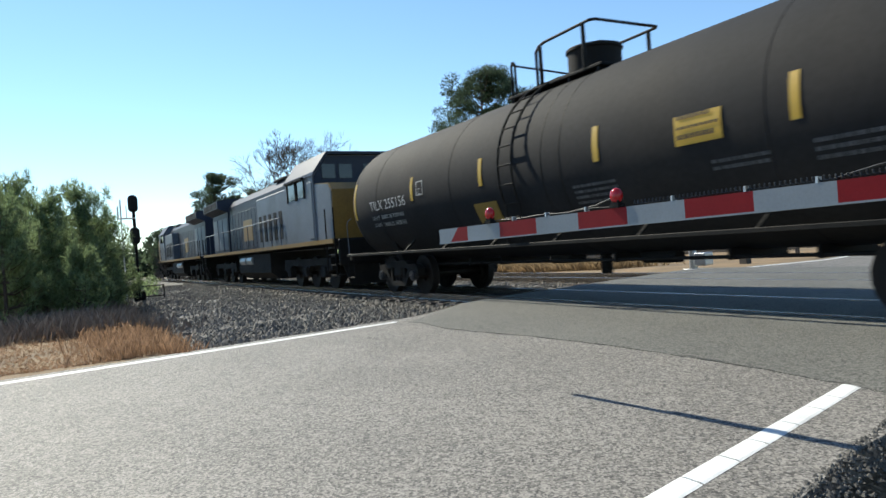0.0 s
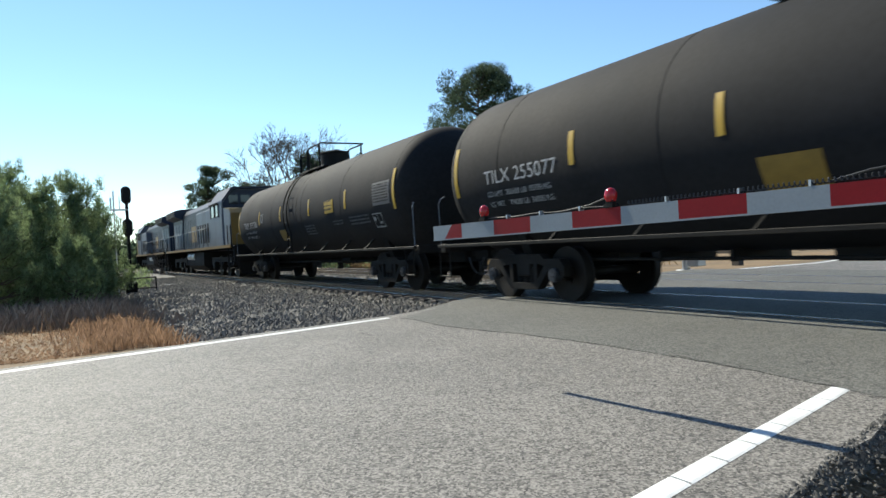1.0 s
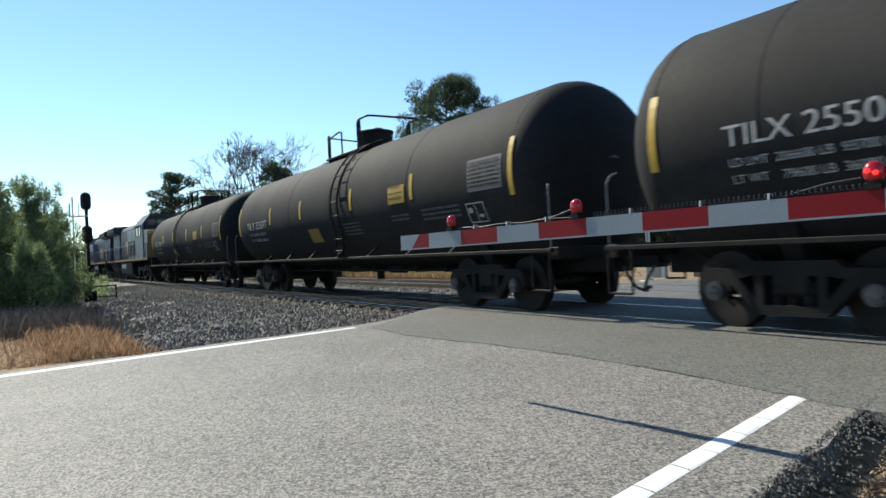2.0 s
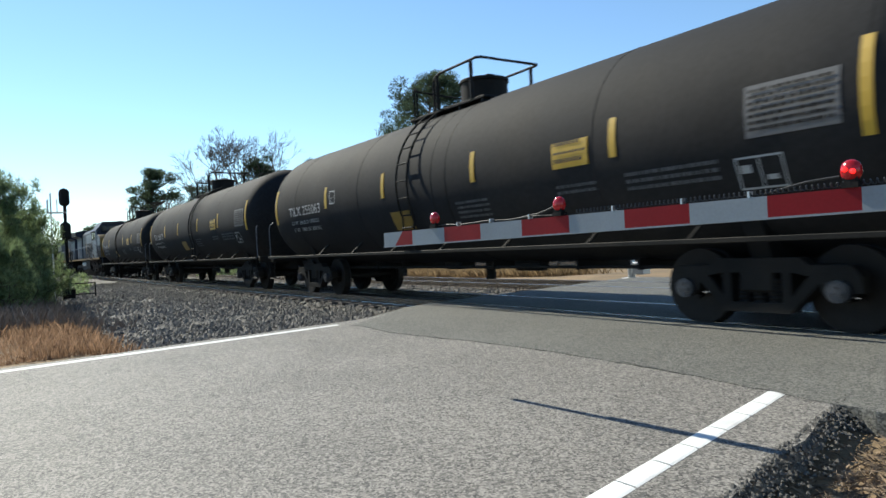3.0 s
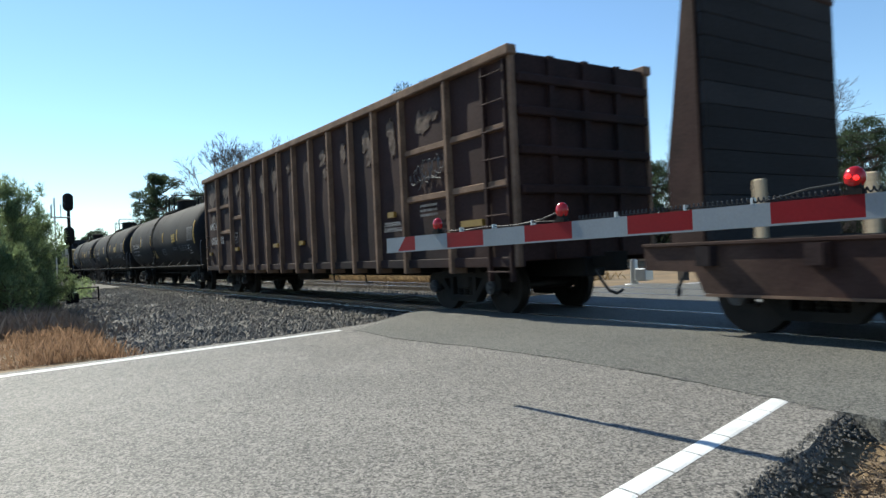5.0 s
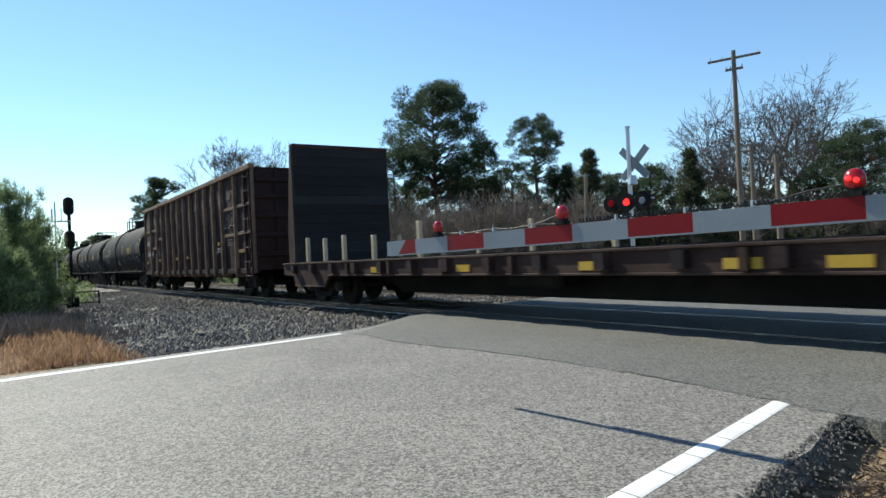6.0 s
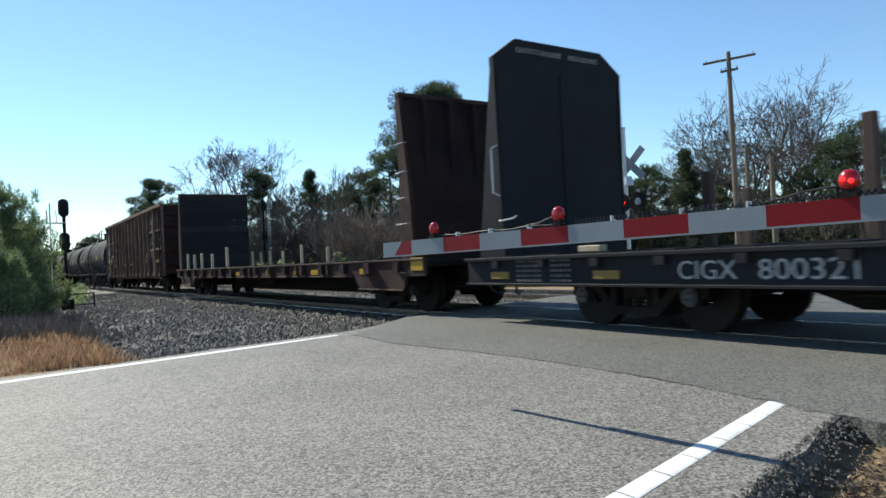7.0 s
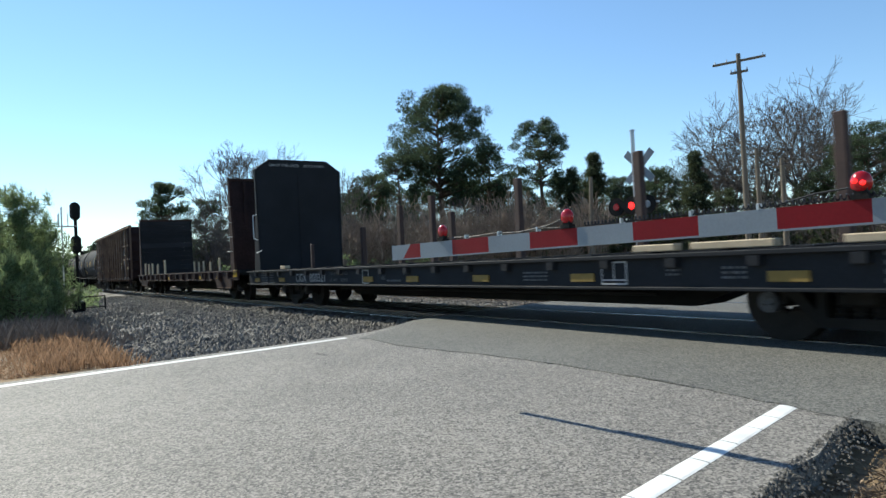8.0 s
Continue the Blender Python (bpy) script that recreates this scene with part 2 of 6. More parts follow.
def road_z(y):
    if y < 4.4:
        return -0.012
    if y < 5.4:
        return -0.012 + 0.012 * (y - 4.4)
    if y < 14.4:
        return 0.0
    if y < 20:
        return -0.17 * (y - 14.4) / 5.6
    return -0.17


def ground_z(x, y):
    d = min(max((-x - 10.5) / 14, 0), 1)
    z = -0.13 - 0.22 * d
    if y > 16:
        z -= 0.10 * min((y - 16) / 10, 1)
    if x < -7 and 1.0 < y < 17:
        z -= 0.27 * min(y - 1.0, 1)
    if x > -4 and y < 7:
        z = -0.16
    return z + (0.05 if x < -4 else 0.02) * noise.noise((x * 0.25, y * 0.25, 0)) * (1 if abs(x) < 120 else 0)


def sheet(name, xs, ys, height, material, label, category=""):
    bm = B()
    grid = [[bm.verts.new((x, y, height(x, y))) for x in xs] for y in ys]
    for a, b in zip(grid, grid[1:]):
        for i in range(len(xs) - 1):
            bm.faces.new((a[i], a[i + 1], b[i + 1], b[i]))
    return solid(name, bm, material, label, category, kind="structure", soft=True)


def spread(lo, hi, step, out):
    a = [lo + i * step for i in range(int((hi - lo) / step) + 1)]
    return [-3000, -1200, -500, -250, -140] + [v for v in a if v > -139] + out


sheet("ground", spread(-110, 40, 1.0, [60, 100, 250, 800, 3000]), spread(-40, 110, 1.0, [140, 250, 500, 1200, 3000]), ground_z,
      M["ground"], "dry tan winter grass and bare soil beside the road", "ground")


def road_strip(name, left, right, ys, lift, depth, material, label, category, parent=None):
    bm = B()
    top = [(bm.verts.new((left(y), y, road_z(y) + lift)), bm.verts.new((right(y), y, road_z(y) + lift))) for y in ys]
    low = [(bm.verts.new((left(y) - 0.02, y, road_z(y) + lift - depth)), bm.verts.new((right(y) + 0.02, y, road_z(y) + lift - depth))) for y in ys]
    for i in range(len(ys) - 1):
        bm.faces.new((top[i][0], top[i][1], top[i + 1][1], top[i + 1][0]))
        bm.faces.new((low[i][0], top[i][0], top[i + 1][0], low[i + 1][0]))
        bm.faces.new((top[i][1], low[i][1], low[i + 1][1], top[i + 1][1]))
    bm.faces.new((low[0][0], low[0][1], top[0][1], top[0][0]))
    bm.faces.new((top[-1][0], top[-1][1], low[-1][1], low[-1][0]))
    bmesh.ops.recalc_face_normals(bm, faces=bm.faces)
    if parent:
        ob = part(name, bm, material, parent, label)
        return ob
    return solid(name, bm, material, label, category, kind="structure")


def wob(a, k=0.06, f=1.7):
    return lambda y: a(y) + k * noise.noise((y * f, 3.1, 0.5)) + 0.5 * k * noise.noise((y * f * 4, 7.1, 0.5))


ys_all = [-60 + i for i in range(0, 60, 2)] + [i * 0.25 for i in range(0, 100)] + [25 + i * 3 for i in range(0, 70)]
road_l, road_r = (lambda y: left_line(y) - 0.32), (lambda y: right_line(y) + 0.43)
road_strip("road", wob(road_l), wob(road_r, 0.08, 2.2), ys_all, 0.0, 0.35, M["asphalt"], "worn grey asphalt road with fine cracks", "road")


def patch_edge(x):
    """The ragged near edge of the crossing's newer asphalt."""
    xs = (-9.6, -8.8, -7.8, -6.95, -6.2, -5.0, -4.16, -3.4, -2.7, -2.1, -0.8)
    ys = (4.28, 4.44, 4.33, 4.43, 4.55, 4.60, 4.58, 4.52, 4.43, 4.33, 4.22)
    return float(np.interp(x, xs, ys)) + 0.035 * noise.noise((x * 2.3, 0, 2)) + 0.025 * noise.noise((x * 7, 0, 4))


def patch_left(y):
    return -9.55 - 0.76 * min(max(y - 4.25, 0), 2.7) - 0.2 * max(y - 6.95, 0)


def patch_right(y):
    return -0.75 - 0.2 * (y - 4.3)


bm = B()
rows_top, rows_low = [], []
for i in range(111):
    t = i / 110
    x0 = patch_left(4.25) + (patch_right(4.25) - patch_left(4.25)) * t
    y0 = patch_edge(x0)
    line, low = [], []
    for k in range(15):
        y = y0 + (15.0 - y0) * k / 14
        x = patch_left(y) + (patch_right(y) - patch_left(y)) * t
        x += 0.06 * noise.noise((y * 2, i * 0.05, 1)) if i in (0, 110) else 0
        drop = 0.05 * max(0, 1 - t * 14) ** 2 + 0.06 * max(0, 1 - (1 - t) * 9) ** 2
        line.append(bm.verts.new((x, y, road_z(y) + 0.006 - drop)))
        low.append(bm.verts.new((x, y, road_z(y) - 0.25)))
    rows_top.append(line)
    rows_low.append(low)
for a, b in zip(rows_top, rows_top[1:]):
    for k in range(14):
        bm.faces.new((a[k], b[k], b[k + 1], a[k + 1]))
for a, b in ((rows_top[0], rows_low[0]), (rows_top[-1], rows_low[-1])):
    for k in range(14):
        bm.faces.new((a[k], a[k + 1], b[k + 1], b[k]))
for a, b, c, d in zip(rows_top, rows_top[1:], rows_low, rows_low[1:]):
    bm.faces.new((c[0], d[0], b[0], a[0]))
for line in rows_low[1:-1]:
    for v in line[1:]:
        bm.verts.remove(v)
bmesh.ops.recalc_face_normals(bm, faces=bm.faces)
solid("pavement", bm, M["patch"], "darker newer asphalt laid over the rail crossing", "asphalt patch", kind="structure")


def crack(name, pts, w):
    bm = B()
    left, right = [], []
    dense = []
    for (x0, y0), (x1, y1) in zip(pts, pts[1:]):
        n = max(2, int(math.hypot(x1 - x0, y1 - y0) / 0.06))
        dense += [(x0 + (x1 - x0) * i / n, y0 + (y1 - y0) * i / n) for i in range(n)]
    dense.append(pts[-1])
    for i, (x, y) in enumerate(dense):
        j = 0.05 * noise.noise((x * 4, y * 4, 9))
        gap = 0.15 if noise.noise((x * 1.9, y * 1.9, 6)) < -0.12 else 1.0
        j += 0.018 * noise.noise((x * 23, y * 23, 3))
        ww = w * gap * (0.25 + 2.1 * abs(noise.noise((x * 11, y * 11, 2)))) * min(1, (i + 1) / 4, (len(dense) - i) / 4)
        z = road_z(y) + 0.0105
        left.append(bm.verts.new((x + j, y - ww + j, z)))
        right.append(bm.verts.new((x + j, y + ww + j, z)))
    for i in range(len(dense) - 1):
        bm.faces.new((left[i], left[i + 1], right[i + 1], right[i]))
    return solid(name, bm, M["crack"], "dark open crack in the asphalt", "crack", "road cracks", "structure")


crack("crack", [(x, patch_edge(x) - 0.01) for x in [-9.4 + i * 0.25 for i in range(30)]], 0.008)
for pts, w in ((((-4.15, 3.45), (-4.6, 3.2), (-4.75, 2.8), (-5.0, 2.3)), 0.010), (((-3.75, 3.3), (-3.9, 2.9), (-4.25, 2.6)), 0.008), (((-9.3, 3.6), (-8.9, 3.7), (-8.6, 3.65)), 0.013),
               (((-8.6, 3.35), (-8.1, 3.5), (-7.9, 3.75)), 0.009), (((-5.9, 1.2), (-5.6, 1.6), (-5.3, 1.8)), 0.009), (((-6.8, 3.5), (-6.4, 3.65), (-6.0, 3.6)), 0.007), (((-7.6, 1.6), (-7.2, 1.75)), 0.008)):
    crack("crack", [(x * 0.89, y * 0.89) for x, y in pts], w * 0.7)

# painted edge lines, the near one in worn blocks
road_strip("edge_line", lambda y: left_line(y) - 0.055, lambda y: left_line(y) + 0.055, [-50 + i * 0.5 for i in range(0, 109)] + [4.28], 0.006, 0.004, M["paint"],
           "white painted road edge line", "road marking")
y = -8.0
line_thing = thing("road_marking", "white painted edge line worn into short blocks", "road marking", kind="structure")
while y < 4.40:
    y1 = min(y + (0.36 if y > 1 else 1.0) * random.uniform(0.75, 1.2), 4.42)
    road_strip("paint_block", lambda v: right_line(v) - 0.044, lambda v: right_line(v) + 0.044, [y, y1 - 0.012], 0.006, 0.004, M["paint"], "", "", line_thing)
    y = y1
road_strip("edge_line", lambda y: left_line(y) - 0.06, lambda y: left_line(y) + 0.06, [15.2 + i for i in range(0, 120)], 0.006, 0.004, M["paint"], "white painted road edge line beyond the tracks", "road marking")
road_strip("edge_line", lambda y: right_line(y) - 0.06, lambda y: right_line(y) + 0.06, [15.2 + i for i in range(0, 120)], 0.006, 0.004, M["paint"], "white painted road edge line beyond the tracks", "road marking")


BANK = [(1.05, -0.50), (1.6, -0.33), (2.6, -0.25), (4.2, -0.22), (5.6, -0.26), (6.45, -0.27), (6.7, -0.22), (7.0, -0.16), (9.6, -0.15), (10.3, -0.17), (10.8, -0.15), (14.0, -0.15), (14.6, -0.18), (16.8, -0.46), (17.4, -0.62)]


def bank_start(y):
    return patch_left(y) + 0.2 if y > 4.25 else left_line(y) - 0.25


def bank(name, start, x1, n):
    bm = B()
    rows = []
    for i in range(n + 1):
        f = (i / n) ** 2
        rows.append([bm.verts.new((start(y) * (1 - f) + x1 * f, y, z + (0.05 * noise.noise((f * 300, y * 0.8, 5)) if 1.8 < y < 6 else 0))) for y, z in BANK])
    for a, b in zip(rows, rows[1:]):
        for k in range(len(BANK) - 1):
            bm.faces.new((a[k], a[k + 1], b[k + 1], b[k]))
    bmesh.ops.recalc_face_normals(bm, faces=bm.faces)
    return solid(name, bm, M["ballast"], "sloping bed of grey crushed-stone ballast", "ballast", kind="structure")


bank("ballast_bed", bank_start, -600, 90)
bank("ballast_bed", lambda y: patch_right(y) - 0.1, 120, 40)


def scatter_stones(name, count, region, size, lift=0.0, material="stone", label="loose grey crushed ballast stones", category="ballast stones"):
    """Loose crushed stones, uneven eight-sided lumps."""
    rs = np.random.RandomState(5)
    verts, faces = [], []
    for i in range(count):
        x, y, z = region(rs)
        s = size * rs.uniform(0.55, 1.5)
        base = len(verts)
        d = rs.uniform(0.55, 1.25, 6) * s
        a = rs.uniform(0, math.pi)
        c, n = math.cos(a), math.sin(a)
        for px, py, pz in ((d[0], 0, 0), (0, d[1], 0), (-d[2], 0, 0), (0, -d[3], 0), (0.2 * s, 0.1 * s, d[4] * 0.8), (0, 0, -d[5] * 0.6)):
            verts.append((x + px * c - py * n, y + px * n + py * c, z + pz + lift))
        for f in ((0, 1, 4), (1, 2, 4), (2, 3, 4), (3, 0, 4), (1, 0, 5), (2, 1, 5), (3, 2, 5), (0, 3, 5)):
            faces.append(tuple(base + k for k in f))
    me = bpy.data.meshes.new(name)
    me.from_pydata(verts, [], faces)
    me.materials.append(M[material])
    return tagged(new(name, me), label, category, kind="stuff")


def on_bank(rs):
    y = rs.uniform(1.2, 7.0)
    x = bank_start(y) - 0.05 - 38 * rs.uniform(0, 1) ** 1.8
    return x, y, np.interp(y, [p[0] for p in BANK], [p[1] for p in BANK])


def crumbs(rs):
    y = rs.uniform(1.2, 4.9)
    d = abs(rs.normal()) * 0.10 - 0.04
    return road_r(y) + d, y, -0.012 - 0.14 * min(max(d / 0.22, 0), 1)


scatter_stones("ballast_stone", 26000, on_bank, 0.047, 0.012)


scatter_stones("asphalt_crumb", 1500, crumbs, 0.012, 0.0, "ballast", "dark broken asphalt crumbs along the road edge", "asphalt crumbs")


def far_bank(rs):
    return -13.5 - 30 * rs.uniform(0, 1) ** 1.4, rs.uniform(9.2, 14.4), -0.14


scatter_stones("ballast_stone", 4000, far_bank, 0.045)


def rail_line(yc):
    """One rail: foot, web and head."""
    out = [(-0.07, -0.15), (0.07, -0.15), (0.07, -0.135), (0.012, -0.12), (0.012, -0.045), (0.036, -0.035), (0.036, 0.012), (0.028, 0.016), (-0.028, 0.016), (-0.036, 0.012), (-0.036, -0.035), (-0.012, -0.045), (-0.012, -0.12), (-0.07, -0.135)]
    bm = plate(B(), [(yc + a, b) for a, b in out], "x", -600, 120)
    return solid("rail", bm, M["rail"], "worn shiny steel rail", "rail", "rails", "structure")


for c in (TRACK, FAR):
    for s in (-1, 1):
        rail_line(c + s * 0.755)
bm = box(B(), -0.115, 0.115, -1.3, 1.3, -0.26, -0.125, 0.012)
sleeper_mesh = mesh_of("sleeper", bm, M["sleeper"])
for c in (TRACK, FAR):
    track = thing("railway_track", "creosoted timber sleepers under the rails", "sleepers", kind="structure")
    track.location = (0, c, 0)
    for i in range(110):
        ob = new("sleeper", sleeper_mesh)
        ob.parent = track
        ob.matrix_basis = pose(-11.9 - 0.2 * (c - 7) - i * 0.53, random.uniform(-0.03, 0.03), random.uniform(-0.006, 0.004), 0, 0, random.uniform(-1, 1))
    track["kind"] = "structure"
# dark rubber flangeways through the crossing
for c in (TRACK, FAR):
    for s in (-1, 1):
        bm = B()
        yc = c + s * 0.70
        box(bm, patch_left(yc) + 0.05, patch_right(yc) - 0.05, yc - 0.045, yc + 0.045, -0.03, -0.004)
        solid("flangeway", bm, M["crack"], "dark rubber strip beside the rail", "flangeway", "rails", "structure")


# ================= rail vehicles =================
WHEEL_R = 0.457


def build_wheelset(r, parent, x):
    bm = B()
    for s in (-1, 1):
        prof = [(0.0, 0.11), (0.10, 0.13), (0.11, r * 0.52), (0.135, r * 0.80), (0.135, r), (0.0, r + 0.004), (-0.012, r + 0.025), (-0.03, r + 0.02), (-0.03, r * 0.82), (0.03, r * 0.6), (0.02, 0.16), (-0.03, 0.13)]
        n = 32
        rings = [[bm.verts.new((rad * math.sin(2 * math.pi * i / n), s * (0.70 + off), rad * math.cos(2 * math.pi * i / n))) for i in range(n)] for off, rad in prof]
        for a, b in zip(rings, rings[1:]):
            for i in range(n):
                bm.faces.new((a[i], a[(i + 1) % n], b[(i + 1) % n], b[i]))
        for i in range(6):
            a = math.pi * i / 3
            bar(bm, (0.3 * r * math.sin(a), s * 0.80, 0.3 * r * math.cos(a)), (0.3 * r * math.sin(a), s * 0.825, 0.3 * r * math.cos(a)), 0.03, n=6)
    bar(bm, (0, -1.08, 0), (0, 1.08, 0), 0.075, n=12)
    bmesh.ops.recalc_face_normals(bm, faces=bm.faces)
    ob = part("wheelset", bm, M["wheel"], parent, soft=True)
    ob.location = (x, 0, r)
    return ob


def build_truck(car, x, wheelbase=1.78):
    """A freight truck: two cast side frames, bolster, springs, bearings and two wheelsets."""
    bm = B()
    box(bm, -0.2, 0.2, -1.1, 1.1, 0.42, 0.68, 0.03)
    truck = part("truck", bm, M["black"], car, "grimy cast steel freight truck")
    truck.location = (x, 0, 0)
    h = wheelbase / 2
    for s in (-1, 1):
        bm = B()
        y0, y1 = s * 0.92, s * 1.10
        upper = [(-h - 0.22, 0.60), (-h - 0.12, 0.72), (-h + 0.30, 0.72), (-0.5, 0.80), (0.5, 0.80), (h - 0.30, 0.72), (h + 0.12, 0.72), (h + 0.22, 0.60), (h + 0.22, 0.44), (h - 0.18, 0.44), (h - 0.18, 0.58), (0.42, 0.64), (-0.42, 0.64), (-h + 0.18, 0.58), (-h + 0.18, 0.44), (-h - 0.22, 0.44)]
        plate(bm, upper, "y", y0, y1)
        lower = [(-h + 0.12, 0.60), (-0.38, 0.20), (0.38, 0.20), (h - 0.12, 0.60), (h - 0.30, 0.60), (0.34, 0.31), (-0.34, 0.31), (-h + 0.30, 0.60)]
        plate(bm, lower, "y", y0, y1)
        for sx in (-1, 1):
            box(bm, sx * 0.30, sx * 0.40, y0, y1, 0.28, 0.68)
        part("side_frame", bm, M["black"], truck)
        for k in (-0.18, 0, 0.18):
            coil = [(0.01, 0.0)] + [(0.062 if j % 2 else 0.078, j * 0.024) for j in range(12)] + [(0.01, 0.275)]
            part("spring", revolve_z(B(), coil, (k, s * 1.0, 0.31), 10), M["black"], truck)
        for sx in (-1, 1):
            bm = bar(B(), (sx * h, s * 1.02, WHEEL_R), (sx * h, s * 1.16, WHEEL_R), 0.115, n=18)
            bar(bm, (sx * h, s * 1.16, WHEEL_R), (sx * h, s * 1.175, WHEEL_R), 0.085, n=18)
            for i in range(3):
                a = 2.1 * i
                bar(bm, (sx * h + 0.05 * math.sin(a), s * 1.17, WHEEL_R + 0.05 * math.cos(a)), (sx * h + 0.05 * math.sin(a), s * 1.195, WHEEL_R + 0.05 * math.cos(a)), 0.018, n=6)
            part("bearing_cap", bm, M["cap"], truck)
    for sx in (-1, 1):
        build_wheelset(WHEEL_R, truck, sx * h)
    return truck


def build_couplers(car, half, z=0.84):
    for s in (-1, 1):
        bm = B()
        box(bm, s * (half - 0.95), s * (half - 0.22), -0.07, 0.07, z - 0.09, z + 0.09, 0.02)
        plate(bm, [(s * (half - 0.25), -0.14), (s * (half + 0.02), -0.17), (s * (half + 0.03), 0.02), (s * (half - 0.08), 0.05), (s * (half - 0.06), 0.17), (s * (half - 0.2), 0.16)], "z", z - 0.15, z + 0.15)
        part("coupler", bm, M["black"], car)
        bm = B()
        hx = half - 0.30
        pipe(bm, [(s * hx, -0.28, 0.72), (s * (hx + 0.12), -0.30, 0.55), (s * (hx + 0.22), -0.26, 0.40), (s * (half - 0.02), -0.15, 0.34), (s * (half + 0.03), -0.05, 0.40)], 0.022)
        part("air_hose", bm, M["cable"], car)


def on_shell(bm, x, z, zc, r, lift=0.010):
    """Move flat lettering onto the round near side of a tank."""
    for v in bm.verts:
        zz = v.co.z + z
        v.co = (v.co.x + x, -math.sqrt(max(r * r - (zz - zc) ** 2, 0.01)) - lift, zz)
    return bm


def shell_patch(x0, x1, z0, z1, zc, r, lift=0.008, side=-1, bend=0.0):
    bm = B()
    n = 7
    rows = []
    for i in range(n + 1):
        z = z0 + (z1 - z0) * i / n
        y = side * (math.sqrt(max(r * r - (z - zc) ** 2, 0.01)) + lift)
        rows.append((bm.verts.new((x0 + bend * (z - zc), y, z)), bm.verts.new((x1 + bend * (z - zc), y, z))))
    for a, b in zip(rows, rows[1:]):
        bm.faces.new((a[0], a[1], b[1], b[0]) if side < 0 else (a[1], a[0], b[0], b[1]))
    g = bmesh.ops.extrude_face_region(bm, geom=list(bm.faces))
    for v in g["geom"]:
        if isinstance(v, bmesh.types.BMVert):
            v.co.y -= side * 0.008
    bmesh.ops.recalc_face_normals(bm, faces=bm.faces)
    return bm


def bars_text(bm, x, z, width, height, rows, seed=1):
    """Unreadable small print as broken bars."""
    rs = random.Random(seed)
    step = height / rows
    for k in range(rows):
        xx = x
        while xx < x + width:
            w = rs.uniform(0.025, 0.07)
            box(bm, xx, min(xx + w, x + width), -0.002, 0.002, z - (k + 0.75) * step, z - (k + 0.25) * step)
            xx += w + rs.uniform(0.012, 0.035)
    return bm


def tank_car(number, ladder, plaque, label):
    """A black tank car. Its centre is the middle of the shell; u runs from its front stripe."""
    car = thing("tank_car", label, "tank car", "tank cars in the train")
    zc, r, half = 2.28, 1.53, 7.62
    prof = []
    for i in range(9):
        a = math.pi / 2 * i / 8
        prof.append((-half - 0.74 * math.cos(a), r * math.sin(a) ** 0.78 if i else 0.02))
    inner = [-half + 2 * half * i / 18 for i in range(1, 18)]
    for x in inner:
        prof.append((x, r))
    prof += [(-x, rad) for x, rad in reversed(prof[:9])]
    bm = revolve_x(B(), prof, 0, zc, 56)
    shell = part("tank_shell", bm, M["tank"], car, "dusty black welded tank shell", soft=True)
    u0 = -7.59
    for seam in (-half + 0.02, -6.2, -2.62, 0.33, 0.79, 4.26, half - 0.02):
        bm = revolve_x(B(), [(seam - 0.012, r - 0.004), (seam - 0.008, r + 0.005), (seam + 0.008, r + 0.005), (seam + 0.012, r - 0.004)], 0, zc, 56)
        part("weld_seam", bm, M["black"] if 0 < seam < 1 else M["tank"], car)
    for side in (-1, 1):
        for i, u in enumerate((0.0, 3.32, 6.12 if ladder < 8 else 5.9, 9.19, 12.2 if ladder < 8 else 12.05, 15.2)):
            end = i in (0, 5)
            part("reflective_stripe", shell_patch(u0 + u - 0.05, u0 + u + 0.06, 2.37 - (0.46 if end else 0.25), 2.37 + (0.46 if end else 0.25), zc, r, side=side), M["yellow"], car, "yellow reflective stripe")
    # stencils and plates on the near side
    part("placard", shell_patch(u0 + plaque, u0 + plaque + 0.68, 2.09, 2.45, zc, r, 0.01), M["yellow"], car, "yellow warning placard with black print")
    bm = B()
    for k, (w, h) in enumerate(((0.5, 0.05), (0.62, 0.035), (0.55, 0.06))):
        for j in range(9):
            box(bm, j * w / 9, j * w / 9 + w / 13, -0.001, 0.001, 0.32 - k * 0.12, 0.32 - k * 0.12 + h)
    part("placard_print", on_shell(bm, u0 + plaque + 0.05, 2.08, zc, r, 0.022), M["crack"], car, "illegible dark print")
    part("placard", shell_patch(u0 + (5.75 if plaque < 11 else 6.3), u0 + (6.5 if plaque < 11 else 7.02), 1.46, 1.82, zc, r, 0.01), M["ochre"], car, "faded ochre panel")
    part("car_number", on_shell(lettering("TILX " + number, 0.33, 2.0), u0 + 0.98, 2.06, zc, r), M["white"], car, "white stencilled reporting mark")
    part("load_stencil", on_shell(lettering("LD LMT  206600 LB  93700 KG", 0.13, 1.75), u0 + 1.02, 1.84, zc, r), M["white"], car, "small grey weight lettering")
    part("load_stencil", on_shell(lettering("LT WT    79600 LB  36000 KG", 0.13, 1.75), u0 + 1.02, 1.66, zc, r), M["white"], car, "small grey weight lettering")
    if ladder < 8:
        bm = B()
        for a, b, c, d in ((0, 0.3, 0, 0.02), (0, 0.3, 0.28, 0.3), (0, 0.02, 0.02, 0.28), (0.28, 0.3, 0.02, 0.28)):
            box(bm, a, b, -0.001, 0.001, c, d)
        part("stencil_frame", on_shell(bm, u0 + 3.55, 2.20, zc, r), M["white"], car)
        part("stencil_letter", on_shell(lettering("C", 0.17), u0 + 3.64, 2.23, zc, r), M["white"], car)
    part("data_panel", shell_patch(u0 + 14.02, u0 + 14.98, 2.06, 2.60, zc, r, 0.006), M["greyt"], car, "grey stencilled data table")
